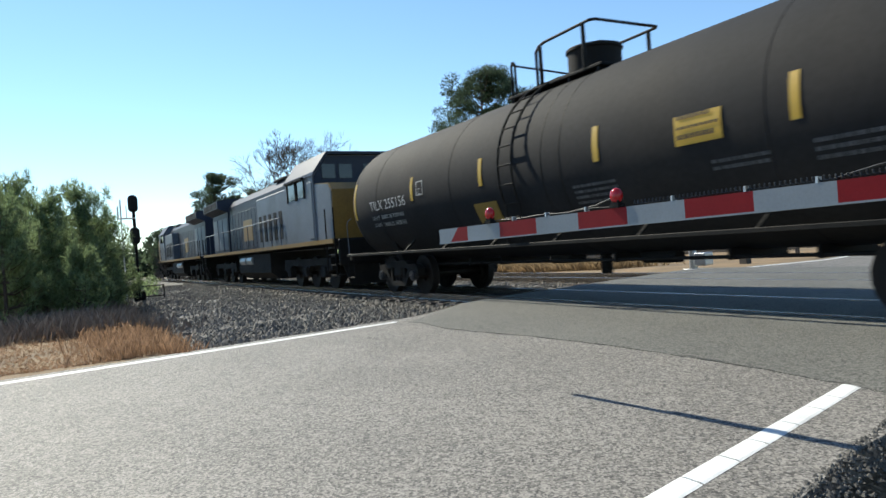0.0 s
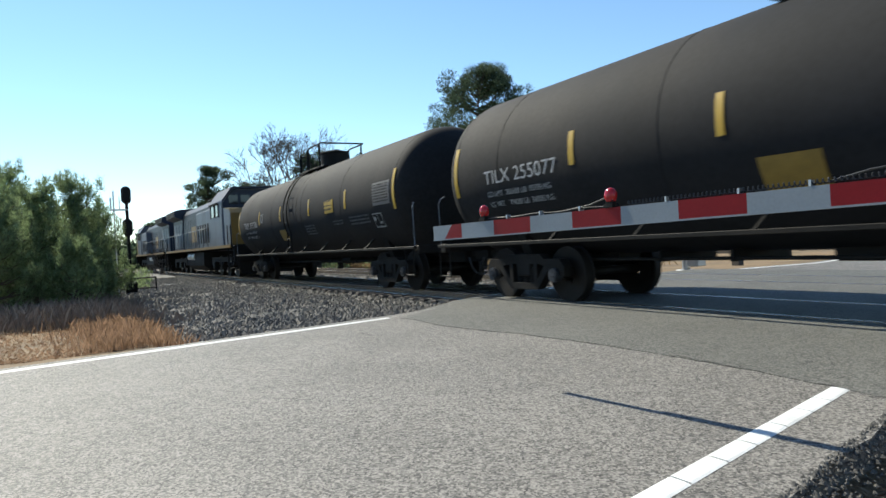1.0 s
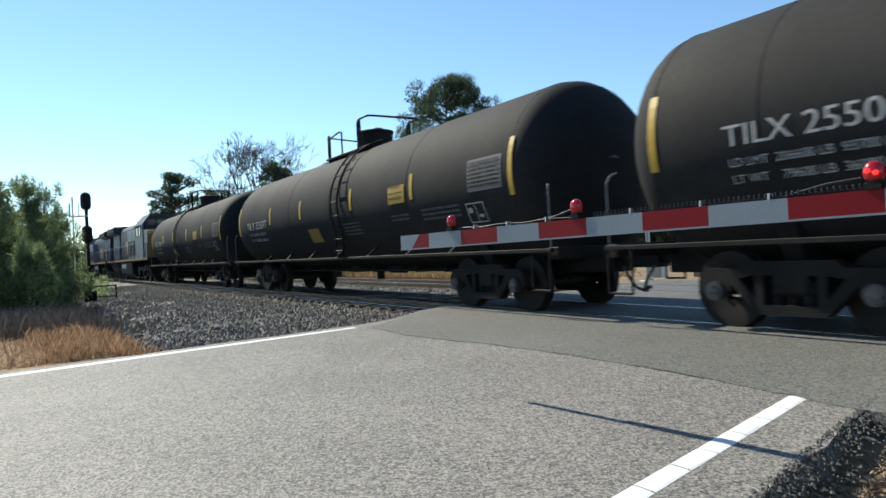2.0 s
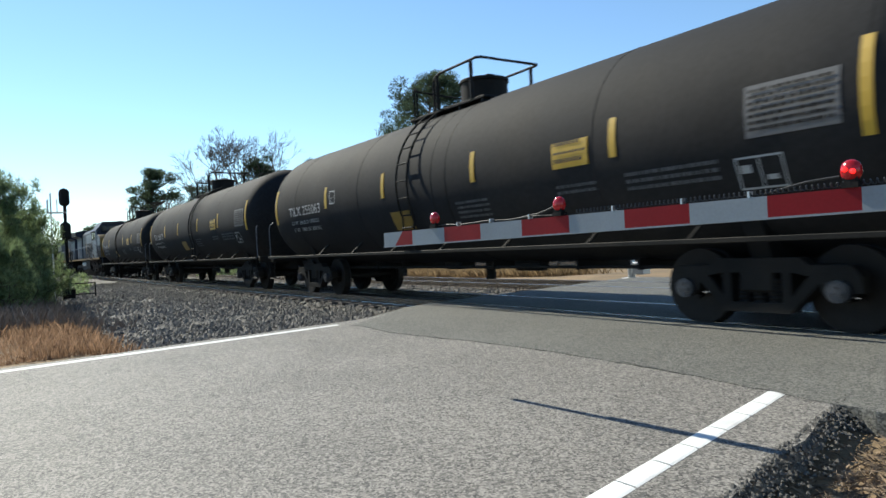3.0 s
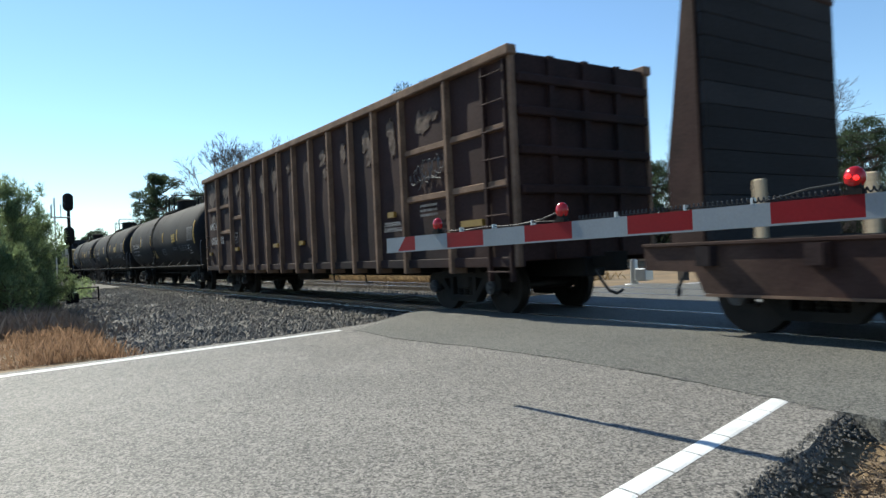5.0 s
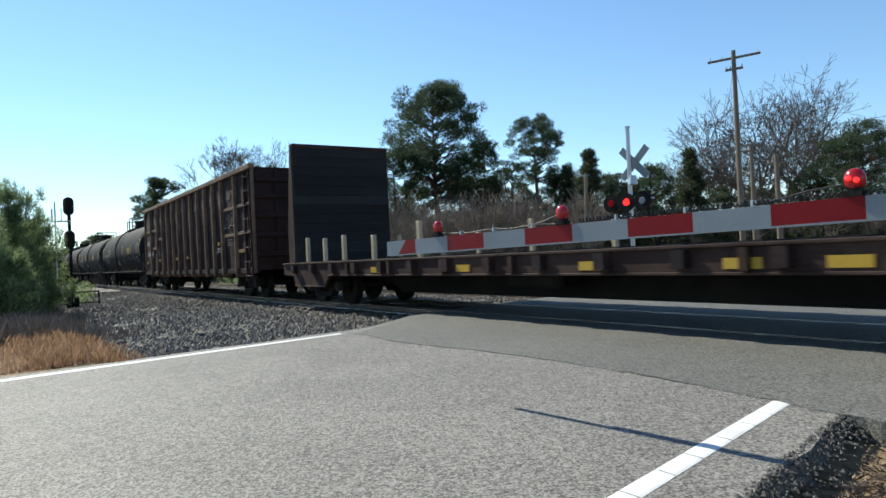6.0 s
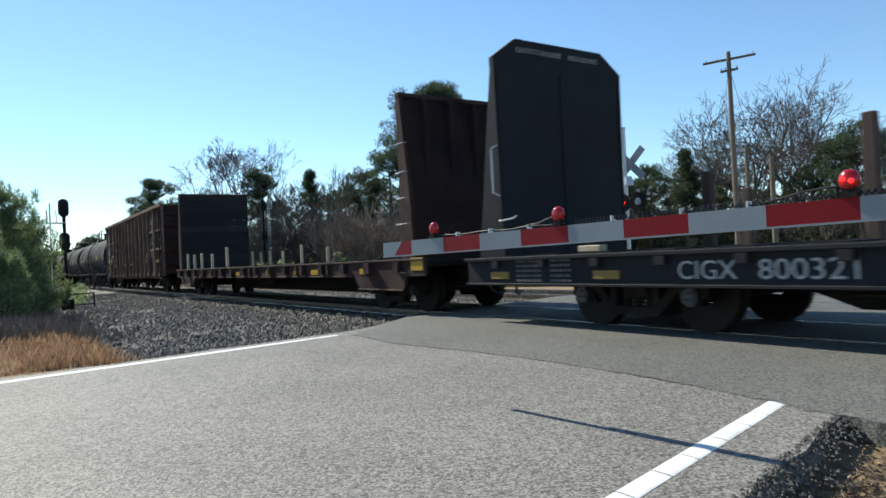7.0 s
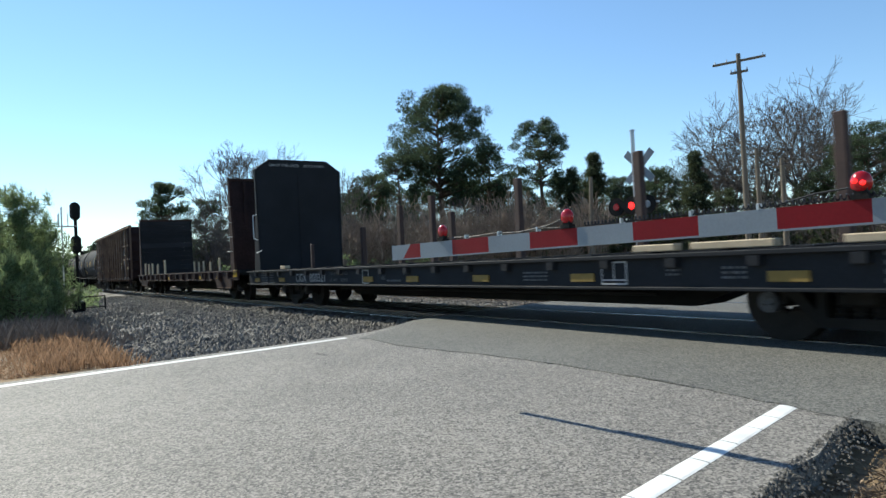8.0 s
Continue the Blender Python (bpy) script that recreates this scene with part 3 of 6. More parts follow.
    part("data_stencil", on_shell(bars_text(B(), 0, 0.48, 0.86, 0.46, 7, 3), u0 + 14.07, 2.09, zc, r, 0.02), M["black"], car, "illegible small print")
    part("data_stencil", on_shell(bars_text(B(), 0, 0.3, 0.9, 0.32, 4, 5), u0 + 8.6, 1.56, zc, r), M["greyt"], car, "illegible small print")
    part("data_stencil", on_shell(bars_text(B(), 0, 0.2, 0.75, 0.16, 2, 6), u0 + 11.1, 1.68, zc, r), M["greyt"], car, "illegible small print")
    part("data_stencil", on_shell(bars_text(B(), 0, 0.3, 1.3, 0.26, 3, 7), u0 + 12.35, 1.62, zc, r), M["greyt"], car, "illegible small print")
    bm = B()
    for a, b, c, d in ((0, 0.62, 0, 0.025), (0, 0.62, 0.375, 0.4), (0, 0.025, 0.025, 0.375), (0.595, 0.62, 0.025, 0.375), (0.30, 0.32, 0.025, 0.375), (0.06, 0.2, 0.2, 0.3), (0.38, 0.52, 0.1, 0.16)):
        box(bm, a, b, -0.001, 0.001, c, d)
    for v in bm.verts:
        v.co.x, v.co.z = v.co.x * 0.85, v.co.z * 0.85
    part("data_frame", on_shell(bm, u0 + 13.85, 1.54, zc, r), M["white"], car, "white stencilled data boxes")
    # reporting mark and print on the rear head
    def on_head(bm, y, z):
        for v in bm.verts:
            yy, zz = v.co.x + y, v.co.z + z
            rr = min((yy * yy + (zz - zc) ** 2) / (r * r), 0.98)
            v.co = (half + 0.72 * math.sqrt(1 - rr) + 0.02, yy, zz)
        return bm
    part("car_number", on_head(lettering("TILX " + number, 0.13, 0.72), -0.42, 2.66), M["white"], car, "white stencilled reporting mark")
    part("data_stencil", on_head(bars_text(B(), 0, 0.2, 0.8, 0.22, 2, 9), -0.40, 2.42), M["greyt"], car, "illegible small print")
    # ladder over the shell
    lx = u0 + ladder
    for side in (-1, 1):
        bm = B()
        for dx in (-0.2, 0.2):
            pts = []
            for i in range(15):
                a = radians(-22 + 100 * i / 14)
                pts.append((lx + dx, side * (r + 0.11) * math.cos(a), zc + (r + 0.11) * math.sin(a)))
            pts.insert(0, (lx + dx, side * 1.52, 1.06))
            pipe(bm, pts, 0.022, 6)
        for i in range(9):
            a = radians(-20 + 92 * i / 8)
            p = (side * (r + 0.11) * math.cos(a), zc + (r + 0.11) * math.sin(a))
            bar(bm, (lx - 0.2, *p), (lx + 0.2, *p), 0.016, n=6)
        for z in (1.2, 1.48):
            bar(bm, (lx - 0.2, side * 1.55, z), (lx + 0.2, side * 1.55, z), 0.016, n=6)
        part("ladder", bm, M["black"], car, "black steel ladder over the shell")
    # manway, platform and safety railing
    top = zc + r
    end = 0.86 if ladder < 8 else 1.15
    bm = revolve_z(B(), [(0.02, 0.50), (0.34, 0.50), (0.47, 0.47), (0.485, 0.45), (0.485, 0.41), (0.455, 0.40), (0.455, -0.14), (0.02, -0.14)], (0.06, 0, top), 32)
    part("manway", bm, M["black"], car, "black round manway housing", soft=True)
    part("valve", bar(B(), (-0.10, 0.05, top + 0.48), (-0.10, 0.05, top + 0.57), 0.085, 0.06, n=12), M["black"], car)
    part("hinge", box(B(), 0.16, 0.34, -0.12, 0.1, top + 0.49, top + 0.54, 0.02), M["black"], car)
    for side in (-1, 1):
        bm = B()
        box(bm, -1.55, 1.0, side * 0.44, side * 0.74, top - 0.10, top - 0.05, 0.01)
        for x in (-1.4, -0.6, 0.2, 0.9):
            box(bm, x - 0.03, x + 0.03, side * 0.42, side * 0.72, top - 0.26, top - 0.08)
        part("walkway", bm, M["black"], car, "black grating walkway on top of the shell")
        bm = B()
        y = side * 0.72
        if ladder < 8:
            pipe(bm, [(-0.62, y, top - 0.07), (-0.62, y, top + 0.54), (-0.52, y, top + 0.62), (-0.38, y, top + 0.65), (end - 0.08, y, top + 0.66)], 0.026, 8)
            bar(bm, (-0.50, y, top - 0.07), (-0.50, y, top + 0.62), 0.034, n=8)
            bar(bm, (0.62, y, top - 0.07), (0.62, y, top + 0.65), 0.034, n=8)
        else:
            pipe(bm, [(0.50, y, top - 0.07), (0.50, y, top + 0.56), (0.56, y, top + 0.64), (0.66, y, top + 0.66), (end - 0.08, y, top + 0.66)], 0.026, 8)
            bar(bm, (0.62, y, top - 0.07), (0.62, y, top + 0.65), 0.034, n=8)
            part("safety_rail", pipe(B(), [(-1.27, y, top + 0.48), (-0.58, y, top + 0.55), (-0.48, y, top + 0.50), (-0.48, y, top - 0.07)], 0.024), M["black"], car, "low tubular railing beside the manway")
        loop = pipe(B(), [(-1.38, y, top - 0.07), (-1.38, y, top + 0.50), (-1.33, y, top + 0.56), (-1.27, y, top + 0.50), (-1.27, y, top - 0.07)], 0.024)
        part("safety_rail", bm, M["black"], car, "black tubular safety railing")
        part("rail_post", loop, M["black"], car)
    part("end_rail", pipe(B(), [(end - 0.08, -0.72, top + 0.66), (end, -0.66, top + 0.655), (end, 0.66, top + 0.655), (end - 0.08, 0.72, top + 0.66)], 0.026, 8), M["black"], car)
    part("end_rail", pipe(B(), [(-1.33, -0.72, top + 0.5), (-1.33, 0.72, top + 0.42)], 0.02), M["black"], car)
    # underframe
    for s in (-1, 1):
        bm = B()
        box(bm, s * half * 0.62, s * (half + 0.85), -0.24, 0.24, 0.62, 0.98, 0.02)
        plate(bm, [(-0.85, 0.55), (0.85, 0.55), (1.25, 1.5), (0.8, 1.0), (-0.8, 1.0), (-1.25, 1.5)], "x", s * 6.2 - 0.12, s * 6.2 + 0.12)
        box(bm, s * (half + 0.70), s * (half + 0.90), -1.42, 1.42, 0.88, 1.06, 0.01)
        part("stub_sill", bm, M["black"], car)
    for side in (-1, 1):
        bm = B()
        box(bm, -half - 0.85, half + 0.85, side * 1.44, side * 1.52, 0.985, 1.045, 0.008)
        part("side_rail", bm, M["black"], car, "long thin side rail above the trucks")
        for x in (-5.0, -3.2, -1.4, 0.4, 2.2, 4.0, 5.6):
            part("bracket", pipe(B(), [(x, side * 1.46, 1.0), (x + 0.1, side * 1.2, 1.28)], 0.03), M["black"], car)
        for s in (-1, 1):
            bm = B()
            x = s * (half + 0.80)
            pipe(bm, [(x, side * 1.46, 1.03), (x, side * 1.47, 1.86), (x - s * 0.04, side * 1.44, 1.96), (x - s * 0.10, side * 1.38, 2.0)], 0.012)
            part("grab_iron", bm, M["lgrey"], car, "tall thin bent grab iron")
            part("step", pipe(B(), [(x, side * 1.5, 0.98), (x, side * 1.5, 0.42), (x - s * 0.4, side * 1.5, 0.42), (x - s * 0.4, side * 1.5, 0.98)], 0.018), M["black"], car)
    bm = B()
    box(bm, -1.2, -0.6, -0.3, 0.1, 0.62, 0.85, 0.04)
    bar(bm, (1.2, -0.3, 0.70), (1.9, -0.3, 0.70), 0.10, n=14)
    bar(bm, (0, 0, 0.78), (0, 0, 0.42), 0.10, n=12)
    pipe(bm, [(-5.0, -0.6, 0.68), (5.0, -0.6, 0.68)], 0.025)
    pipe(bm, [(-4.2, 0.5, 0.62), (4.2, 0.5, 0.62)], 0.02)
    for x in (-3.5, -2.3, 0.9, 3.0, 4.2):
        box(bm, x - 0.02, x + 0.02, -0.65, 0.55, 0.64, 0.80)
    part("brake_rigging", bm, M["black"], car)
    for s in (-1, 1):
        build_truck(car, s * 6.2)
    build_couplers(car, 9.0)
    return car


def revolve_z(bm, profile, at, n=24):
    rings = []
    for rad, z in profile:
        rings.append([bm.verts.new((at[0] + rad * math.cos(2 * math.pi * i / n), at[1] + rad * math.sin(2 * math.pi * i / n), at[2] + z)) for i in range(n)])
    for a, b in zip(rings, rings[1:]):
        for i in range(n):
            bm.faces.new((a[i], a[(i + 1) % n], b[(i + 1) % n], b[i]))
    bm.faces.new(rings[0])
    bm.faces.new(rings[-1])
    bmesh.ops.recalc_face_normals(bm, faces=bm.faces)
    return bm


def gondola_car():
    car = thing("gondola_car", "tall rusty brown ribbed scrap gondola car with dented sides", "gondola car")
    h, w, z0, z1 = 9.03, 1.49, 0.92, 4.09
    ribs = [-7.24, -5.68, -4.42, -3.28, -2.17, -1.05, 0.08, 1.22, 2.34, 3.48, 4.60, 5.73, 7.28]
    for s in (-1, 1):
        bm = B()
        cells = [-h] + ribs + [h]
        zs = [z0 + (z1 - z0) * i / 12 for i in range(13)]
        xs = sorted({round(a + (b - a) * k / 5, 4) for a, b in zip(cells, cells[1:]) for k in range(6)})
        def bulge(x, z):
            for a, b in zip(cells, cells[1:]):
                if a <= x <= b:
                    f = math.sin(math.pi * (x - a) / (b - a)) * math.sin(math.pi * (z - z0) / (z1 - z0))
                    return f * (0.010 + 0.022 * noise.noise((a * 1.7, z * 1.1, s)))
            return 0
        out = [[bm.verts.new((x, s * (w + bulge(x, z)), z)) for x in xs] for z in zs]
        inn = [[bm.verts.new((x, s * (w - 0.05), z)) for x in xs] for z in (z0, z1)]
        for a, b in zip(out, out[1:]):
            for i in range(len(xs) - 1):
                bm.faces.new((a[i], a[i + 1], b[i + 1], b[i]))
        for i in range(len(xs) - 1):
            bm.faces.new((inn[0][i], inn[0][i + 1], inn[1][i + 1], inn[1][i]))
            bm.faces.new((out[-1][i], out[-1][i + 1], inn[1][i + 1], inn[1][i]))
        bmesh.ops.recalc_face_normals(bm, faces=bm.faces)
        part("side_wall", bm, M["rust"], car, "rusty brown dented side sheet", soft=True)
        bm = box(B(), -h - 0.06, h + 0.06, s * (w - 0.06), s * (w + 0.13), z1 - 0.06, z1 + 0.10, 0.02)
        part("top_chord", bm, M["rib"], car, "dusty top chord in the sun-lightened rib colour")
        bm = box(B(), -h, h, s * (w - 0.1), s * (w + 0.05), z0 - 0.10, z0 + 0.06, 0.01)
        part("side_sill", bm, M["rust"], car)
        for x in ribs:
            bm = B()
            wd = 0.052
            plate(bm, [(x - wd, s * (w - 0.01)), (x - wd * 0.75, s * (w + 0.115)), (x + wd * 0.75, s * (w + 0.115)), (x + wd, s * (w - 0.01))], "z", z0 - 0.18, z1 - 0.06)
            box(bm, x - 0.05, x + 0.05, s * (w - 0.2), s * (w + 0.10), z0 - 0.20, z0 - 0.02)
            part("rib", bm, M["rib"], car, "dusty pressed steel rib, colour lightened for sunlight")
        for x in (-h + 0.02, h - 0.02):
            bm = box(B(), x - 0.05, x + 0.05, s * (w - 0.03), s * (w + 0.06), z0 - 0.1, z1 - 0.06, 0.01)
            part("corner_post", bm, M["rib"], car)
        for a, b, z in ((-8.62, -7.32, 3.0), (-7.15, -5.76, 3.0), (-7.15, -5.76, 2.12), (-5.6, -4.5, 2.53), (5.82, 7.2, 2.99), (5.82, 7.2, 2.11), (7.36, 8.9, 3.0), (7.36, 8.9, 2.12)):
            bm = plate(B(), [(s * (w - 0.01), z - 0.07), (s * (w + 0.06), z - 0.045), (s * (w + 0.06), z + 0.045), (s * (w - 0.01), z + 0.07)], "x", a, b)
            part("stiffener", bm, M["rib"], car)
    for s in (-1, 1):
        bm = box(B(), s * (h - 0.06), s * h, -w + 0.04, w - 0.04, z0, z1, 0)
        for z in (1.4, 2.0, 2.6, 3.2, 3.7):
            box(bm, s * h, s * (h + 0.10), -w + 0.05, w - 0.05, z - 0.07, z + 0.07, 0.02)
        for y in (-0.75, 0, 0.75):
            box(bm, s * h, s * (h + 0.07), y - 0.06, y + 0.06, z0, z1)
        part("end_wall", bm, M["rust"], car, "ribbed rusty end wall")
    part("floor_plate", box(B(), -h + 0.05, h - 0.05, -w + 0.04, w - 0.04, z0 - 0.02, z0 + 0.05), M["rust"], car)
    # bare dented patches
    spots = [(-8.05, 3.46, 0.42, 0.37), (-7.98, 2.62, 0.27, 0.17), (-6.35, 3.46, 0.32, 0.22), (-5.05, 3.42, 0.2, 0.2), (-3.75, 3.38, 0.19, 0.22), (-2.6, 3.34, 0.2, 0.26), (-1.55, 3.40, 0.22, 0.32), (-0.4, 3.52, 0.13, 0.12), (0.95, 3.36, 0.10, 0.14), (1.86, 3.48, 0.19, 0.22), (1.98, 3.10, 0.10, 0.14), (3.02, 3.46, 0.15, 0.22), (4.14, 3.50, 0.20, 0.2), (4.30, 3.2, 0.17, 0.24), (5.22, 3.55, 0.18, 0.18), (5.28, 3.28, 0.13, 0.26), (6.40, 3.47, 0.26, 0.20), (6.75, 3.55, 0.2, 0.12)]
    for x, z, rx, rz in spots:
        rx, rz = rx * 0.95, rz * 1.0
        bm = B()
        rings = []
        for k in range(4):
            f = 1 - k / 3.5
            rings.append([bm.verts.new((x + rx * f * (1 + 0.9 * noise.noise((math.cos(a) * 1.9 + x * 3, math.sin(a) * 1.9, 1))) * math.cos(a), -w - 0.022 - 0.010 * noise.noise((x * 9 + f * 3, math.cos(a) * 2, math.sin(a) * 2)), z + rz * f * (1 + 0.9 * noise.noise((math.cos(a) * 1.9, math.sin(a) * 1.9 + x * 2, 4))) * math.sin(a))) for a in [2 * math.pi * i / 22 for i in range(22)]])
        for a, b in zip(rings, rings[1:]):
            for i in range(22):
                bm.faces.new((a[i], a[(i + 1) % 22], b[(i + 1) % 22], b[i]))
        bm.faces.new(rings[-1])
        base = [bm.verts.new((v.co.x, -w + 0.03, v.co.z)) for v in rings[0]]
        for i in range(22):
            bm.faces.new((base[i], base[(i + 1) % 22], rings[0][(i + 1) % 22], rings[0][i]))
        bmesh.ops.recalc_face_normals(bm, faces=bm.faces)
        part("dent", bm, M["scrape"], car, "pale scraped dent", soft=True)
    y = -w - 0.075
    def mark(text, size, width, x, z, m="white", nm="car_number"):
        bm = lettering(text, size, width)
        for v in bm.verts:
            v.co = (v.co.x + x, y, v.co.z + z)
        part(nm, bm, M[m], car, "white stencilled lettering")
    mark("AMGX", 0.36, 0.88, -8.33, 2.26)
    mark("6056", 0.36, 0.82, -8.20, 1.74)
    mark("00", 0.36, 0.38, -7.02, 1.74)
    mark("C", 0.16, None, -5.25, 1.80, "white", "stencil_letter")
    bm = B()
    for a, b, c, d in ((0, 0.34, 0, 0.02), (0, 0.34, 0.32, 0.34), (0, 0.02, 0.02, 0.32), (0.32, 0.34, 0.02, 0.32)):
        box(bm, a - 5.36, b - 5.36, y, y + 0.003, c + 1.70, d + 1.70)
    part("stencil_frame", bm, M["greyt"], car)
    mark("LOCK END DOORS", 0.11, 0.66, 4.92, 1.655, "white", "notice")
    mark("BEFORE MOVING CAR", 0.11, 0.72, 4.92, 1.545, "white", "notice")
    bm = B()
    bars_text(bm, 6.32, 2.0, 0.58, 0.26, 3, 21)
    for v in bm.verts:
        v.co.y += y
    part("data_stencil", bm, M["greyt"], car, "illegible small print")
    for x, z, a in ((-8.45, 1.42, 0.25), (-5.22, 1.51, 0.32), (-1.5, 1.5, 0.4), (0.4, 1.5, 0.3), (5.2, 1.88, 0.24), (7.9, 1.55, 0.6)):
        part("reflective_stripe", box(B(), x - a / 2, x + a / 2, y - 0.004, y + 0.06, z - 0.055, z + 0.055), M["ochre"], car, "yellow reflective stripe")
    # scrawled white marks
    bm = B()
    rs = random.Random(4)
    for k in range(15):
        x, z = 6.02 + k * 0.072, 2.36 + 0.016 * k
        p, q = rs.uniform(0, 6.28), rs.uniform(0.06, 0.15)
        pts = [(x + q * math.cos(p + i * 0.55) + 0.02 * i, y, z + 0.10 + q * 1.5 * math.sin(p + i * 0.55)) for i in range(7)]
        pipe(bm, pts, 0.008, 4)
    pipe(bm, [(6.30, y, 2.26), (6.46, y, 2.42), (6.62, y, 2.46), (7.05, y, 2.40)], 0.011, 4)
    pipe(bm, [(6.62, y, 2.40), (6.80, y, 2.72), (6.98, y, 2.80), (7.05, y, 2.72)], 0.010, 4)
    part("scrawl", bm, M["greyt"], car, "illegible pale chalk scrawl")
    # ladder at the rear corner and grabs
    bm = B()
    for x in (8.35, 8.9):
        box(bm, x - 0.025, x + 0.025, -w - 0.10, -w - 0.02, 0.6, 4.0)
    for k in range(8):
        bar(bm, (8.35, -w - 0.12, 0.75 + k * 0.44), (8.9, -w - 0.12, 0.75 + k * 0.44), 0.014, n=6)
    part("ladder", bm, M["rust"], car, "side ladder with thin rungs")
    for z in (1.25, 1.65, 2.05):
        part("grab_iron", pipe(B(), [(-h + 0.1, -w - 0.02, z), (-h + 0.1, -w - 0.1, z), (-h + 0.55, -w - 0.1, z), (-h + 0.55, -w - 0.02, z)], 0.013), M["rust"], car)
    bm = B()
    box(bm, -h - 0.1, h + 0.1, -0.22, 0.22, 0.60, 0.92, 0.02)
    for x in ribs:
        plate(bm, [(-1.4, 0.9), (-1.4, 0.75), (-0.2, 0.6), (0.2, 0.6), (1.4, 0.75), (1.4, 0.9)], "x", x - 0.03, x + 0.03)
    box(bm, -1.6, -0.5, -0.9, -0.4, 0.5, 0.82, 0.05)
    pipe(bm, [(-5, -0.7, 0.72), (5, -0.7, 0.72)], 0.03)
    for x in (-2.8, 1.5, 3.2):
        pipe(bm, [(x, -1.2, 0.82), (x + 0.1, -1.2, 0.5), (x + 0.4, -1.2, 0.5)], 0.02)
    part("underframe", bm, M["black"], car)
    for s in (-1, 1):
        build_truck(car, s * 6.9)
    build_couplers(car, 9.7)
    return car


def stake(bm, x, y, z0, z1, w=0.07):
    box(bm, x - w, x + w, y - w * 0.8, y + w * 0.8, z0, z1, 0.015)


def bulkhead_flat(label):
    return thing("bulkhead_flat_car", label, "flat car", "flat cars in the train")


def brown_flat():
    car = bulkhead_flat("oxide brown bulkhead flat car with an empty deck")
    h, deck, hb = 10.05, 1.06, 9.72
    for s in (-1, 1):
        bm = B()
        y0, y1 = s * 1.40, s * 1.46
        out = [(-h, 0.98), (-h, deck), (h, deck), (h, 0.76), (h - 0.7, 0.74), (h - 0.82, 0.50), (h - 2.75, 0.47), (h - 3.0, 0.74), (-h + 3.0, 0.74), (-h + 2.75, 0.47), (-h + 0.82, 0.50), (-h + 0.7, 0.74), (-h, 0.76)]
        out = out[1:]
        plate(bm, out, "y", y0, y1)
        part("side_sill", bm, M["brown"], car, "oxide brown side sill")
        bm = box(B(), -h, h, s * 1.38, s * 1.50, deck - 0.02, deck + 0.02, 0.006)
        box(bm, -h + 3.0, h - 3.0, s * 1.40, s * 1.50, 0.73, 0.765, 0.005)
        part("sill_flange", bm, M["brown"], car)
        for k in range(16):
            x = -h + 0.9 + k * (2 * h - 1.8) / 15
            bm = B()
            plate(bm, [(x - 0.11, s * 1.455), (x - 0.09, s * 1.58), (x + 0.09, s * 1.58), (x + 0.11, s * 1.455)], "z", deck - 0.25, deck - 0.03)
            part("stake_pocket", bm, M["rust"], car)
        for k in range(9):
            x = -h + 2.2 + k * 1.95
            bm = plate(B(), [(x - 0.06, s * 1.455), (x - 0.05, s * 1.54), (x + 0.05, s * 1.54), (x + 0.06, s * 1.455)], "z", 0.78, deck - 0.03)
            part("post", bm, M["brown"], car)
    deck_part = part("deck_frame", box(B(), -h, h, -1.38, 1.38, 0.92, deck - 0.05), M["black"], car)
    for k in range(60):
        x = -h + 0.05 + k * (2 * h - 0.1) / 60
        part("plank", box(B(), x + 0.005, x + 0.32, -1.37, 1.37, deck - 0.05, deck + 0.025 + 0.008 * (k % 3)), M["plank"], car)
    # front bulkhead: planked face; rear bulkhead: sheet with sloping braces
    for k in range(12):
        z = deck + 0.03 + k * 0.2575
        part("bulkhead_board", box(B(), -hb + 0.52, -hb + 0.60, -1.42, 1.42, z, z + 0.252, 0.006), M["plank"], car, "dark weathered bulkhead board")
    for s in (-1, 1):
        bm = plate(B(), [(-hb + 0.06, 0.95), (-hb + 0.50, 0.95), (-hb + 0.50, 4.22), (-hb + 0.40, 4.22), (-hb + 0.06, 2.0)], "y", s * 1.36, s * 1.44)
        part("bulkhead_brace", bm, M["brown"], car)
        bm = plate(B(), [(hb - 0.06, 0.95), (hb - 0.50, 0.95), (hb - 0.50, 4.26), (hb - 0.38, 4.26), (hb - 0.12, 2.2)], "y", s * 1.36, s * 1.44)
        part("bulkhead_brace", bm, M["brown"], car, "sloping oxide brown side brace")
    bm = plate(B(), [(hb - 0.14, 0.95), (hb - 0.30, 0.95), (hb - 0.50, 4.25), (hb - 0.42, 4.25), (hb - 0.17, 2.2)], "y", -1.36, 1.36)
    part("bulkhead_sheet", bm, M["rust"], car, "dark stained brown bulkhead sheet")
    bm = B()
    for y in (-0.9, -0.3, 0.3, 0.9):
        box(bm, hb - 0.47, hb - 0.22, y - 0.05, y + 0.05, 1.1, 4.2)
    part("bulkhead_rib", bm, M["rust"], car)
    part("bulkhead_cap", box(B(), hb - 0.52, hb - 0.36, -1.45, 1.45, 4.22, 4.32, 0.02), M["brown"], car)
    part("bulkhead_cap", box(B(), -hb + 0.38, -hb + 0.62, -1.45, 1.45, 4.17, 4.27, 0.02), M["brown"], car)
    # highlight on the deep sill's lower flange, laid on as a pale strip
    for s in (-1, 1):
        part("sill_edge", box(B(), s * (h - 0.84), s * (h - 2.73), -1.475, -1.44, 0.465, 0.495), M["rib"], car, "pale strip painted as the highlight along the lower sill edge")
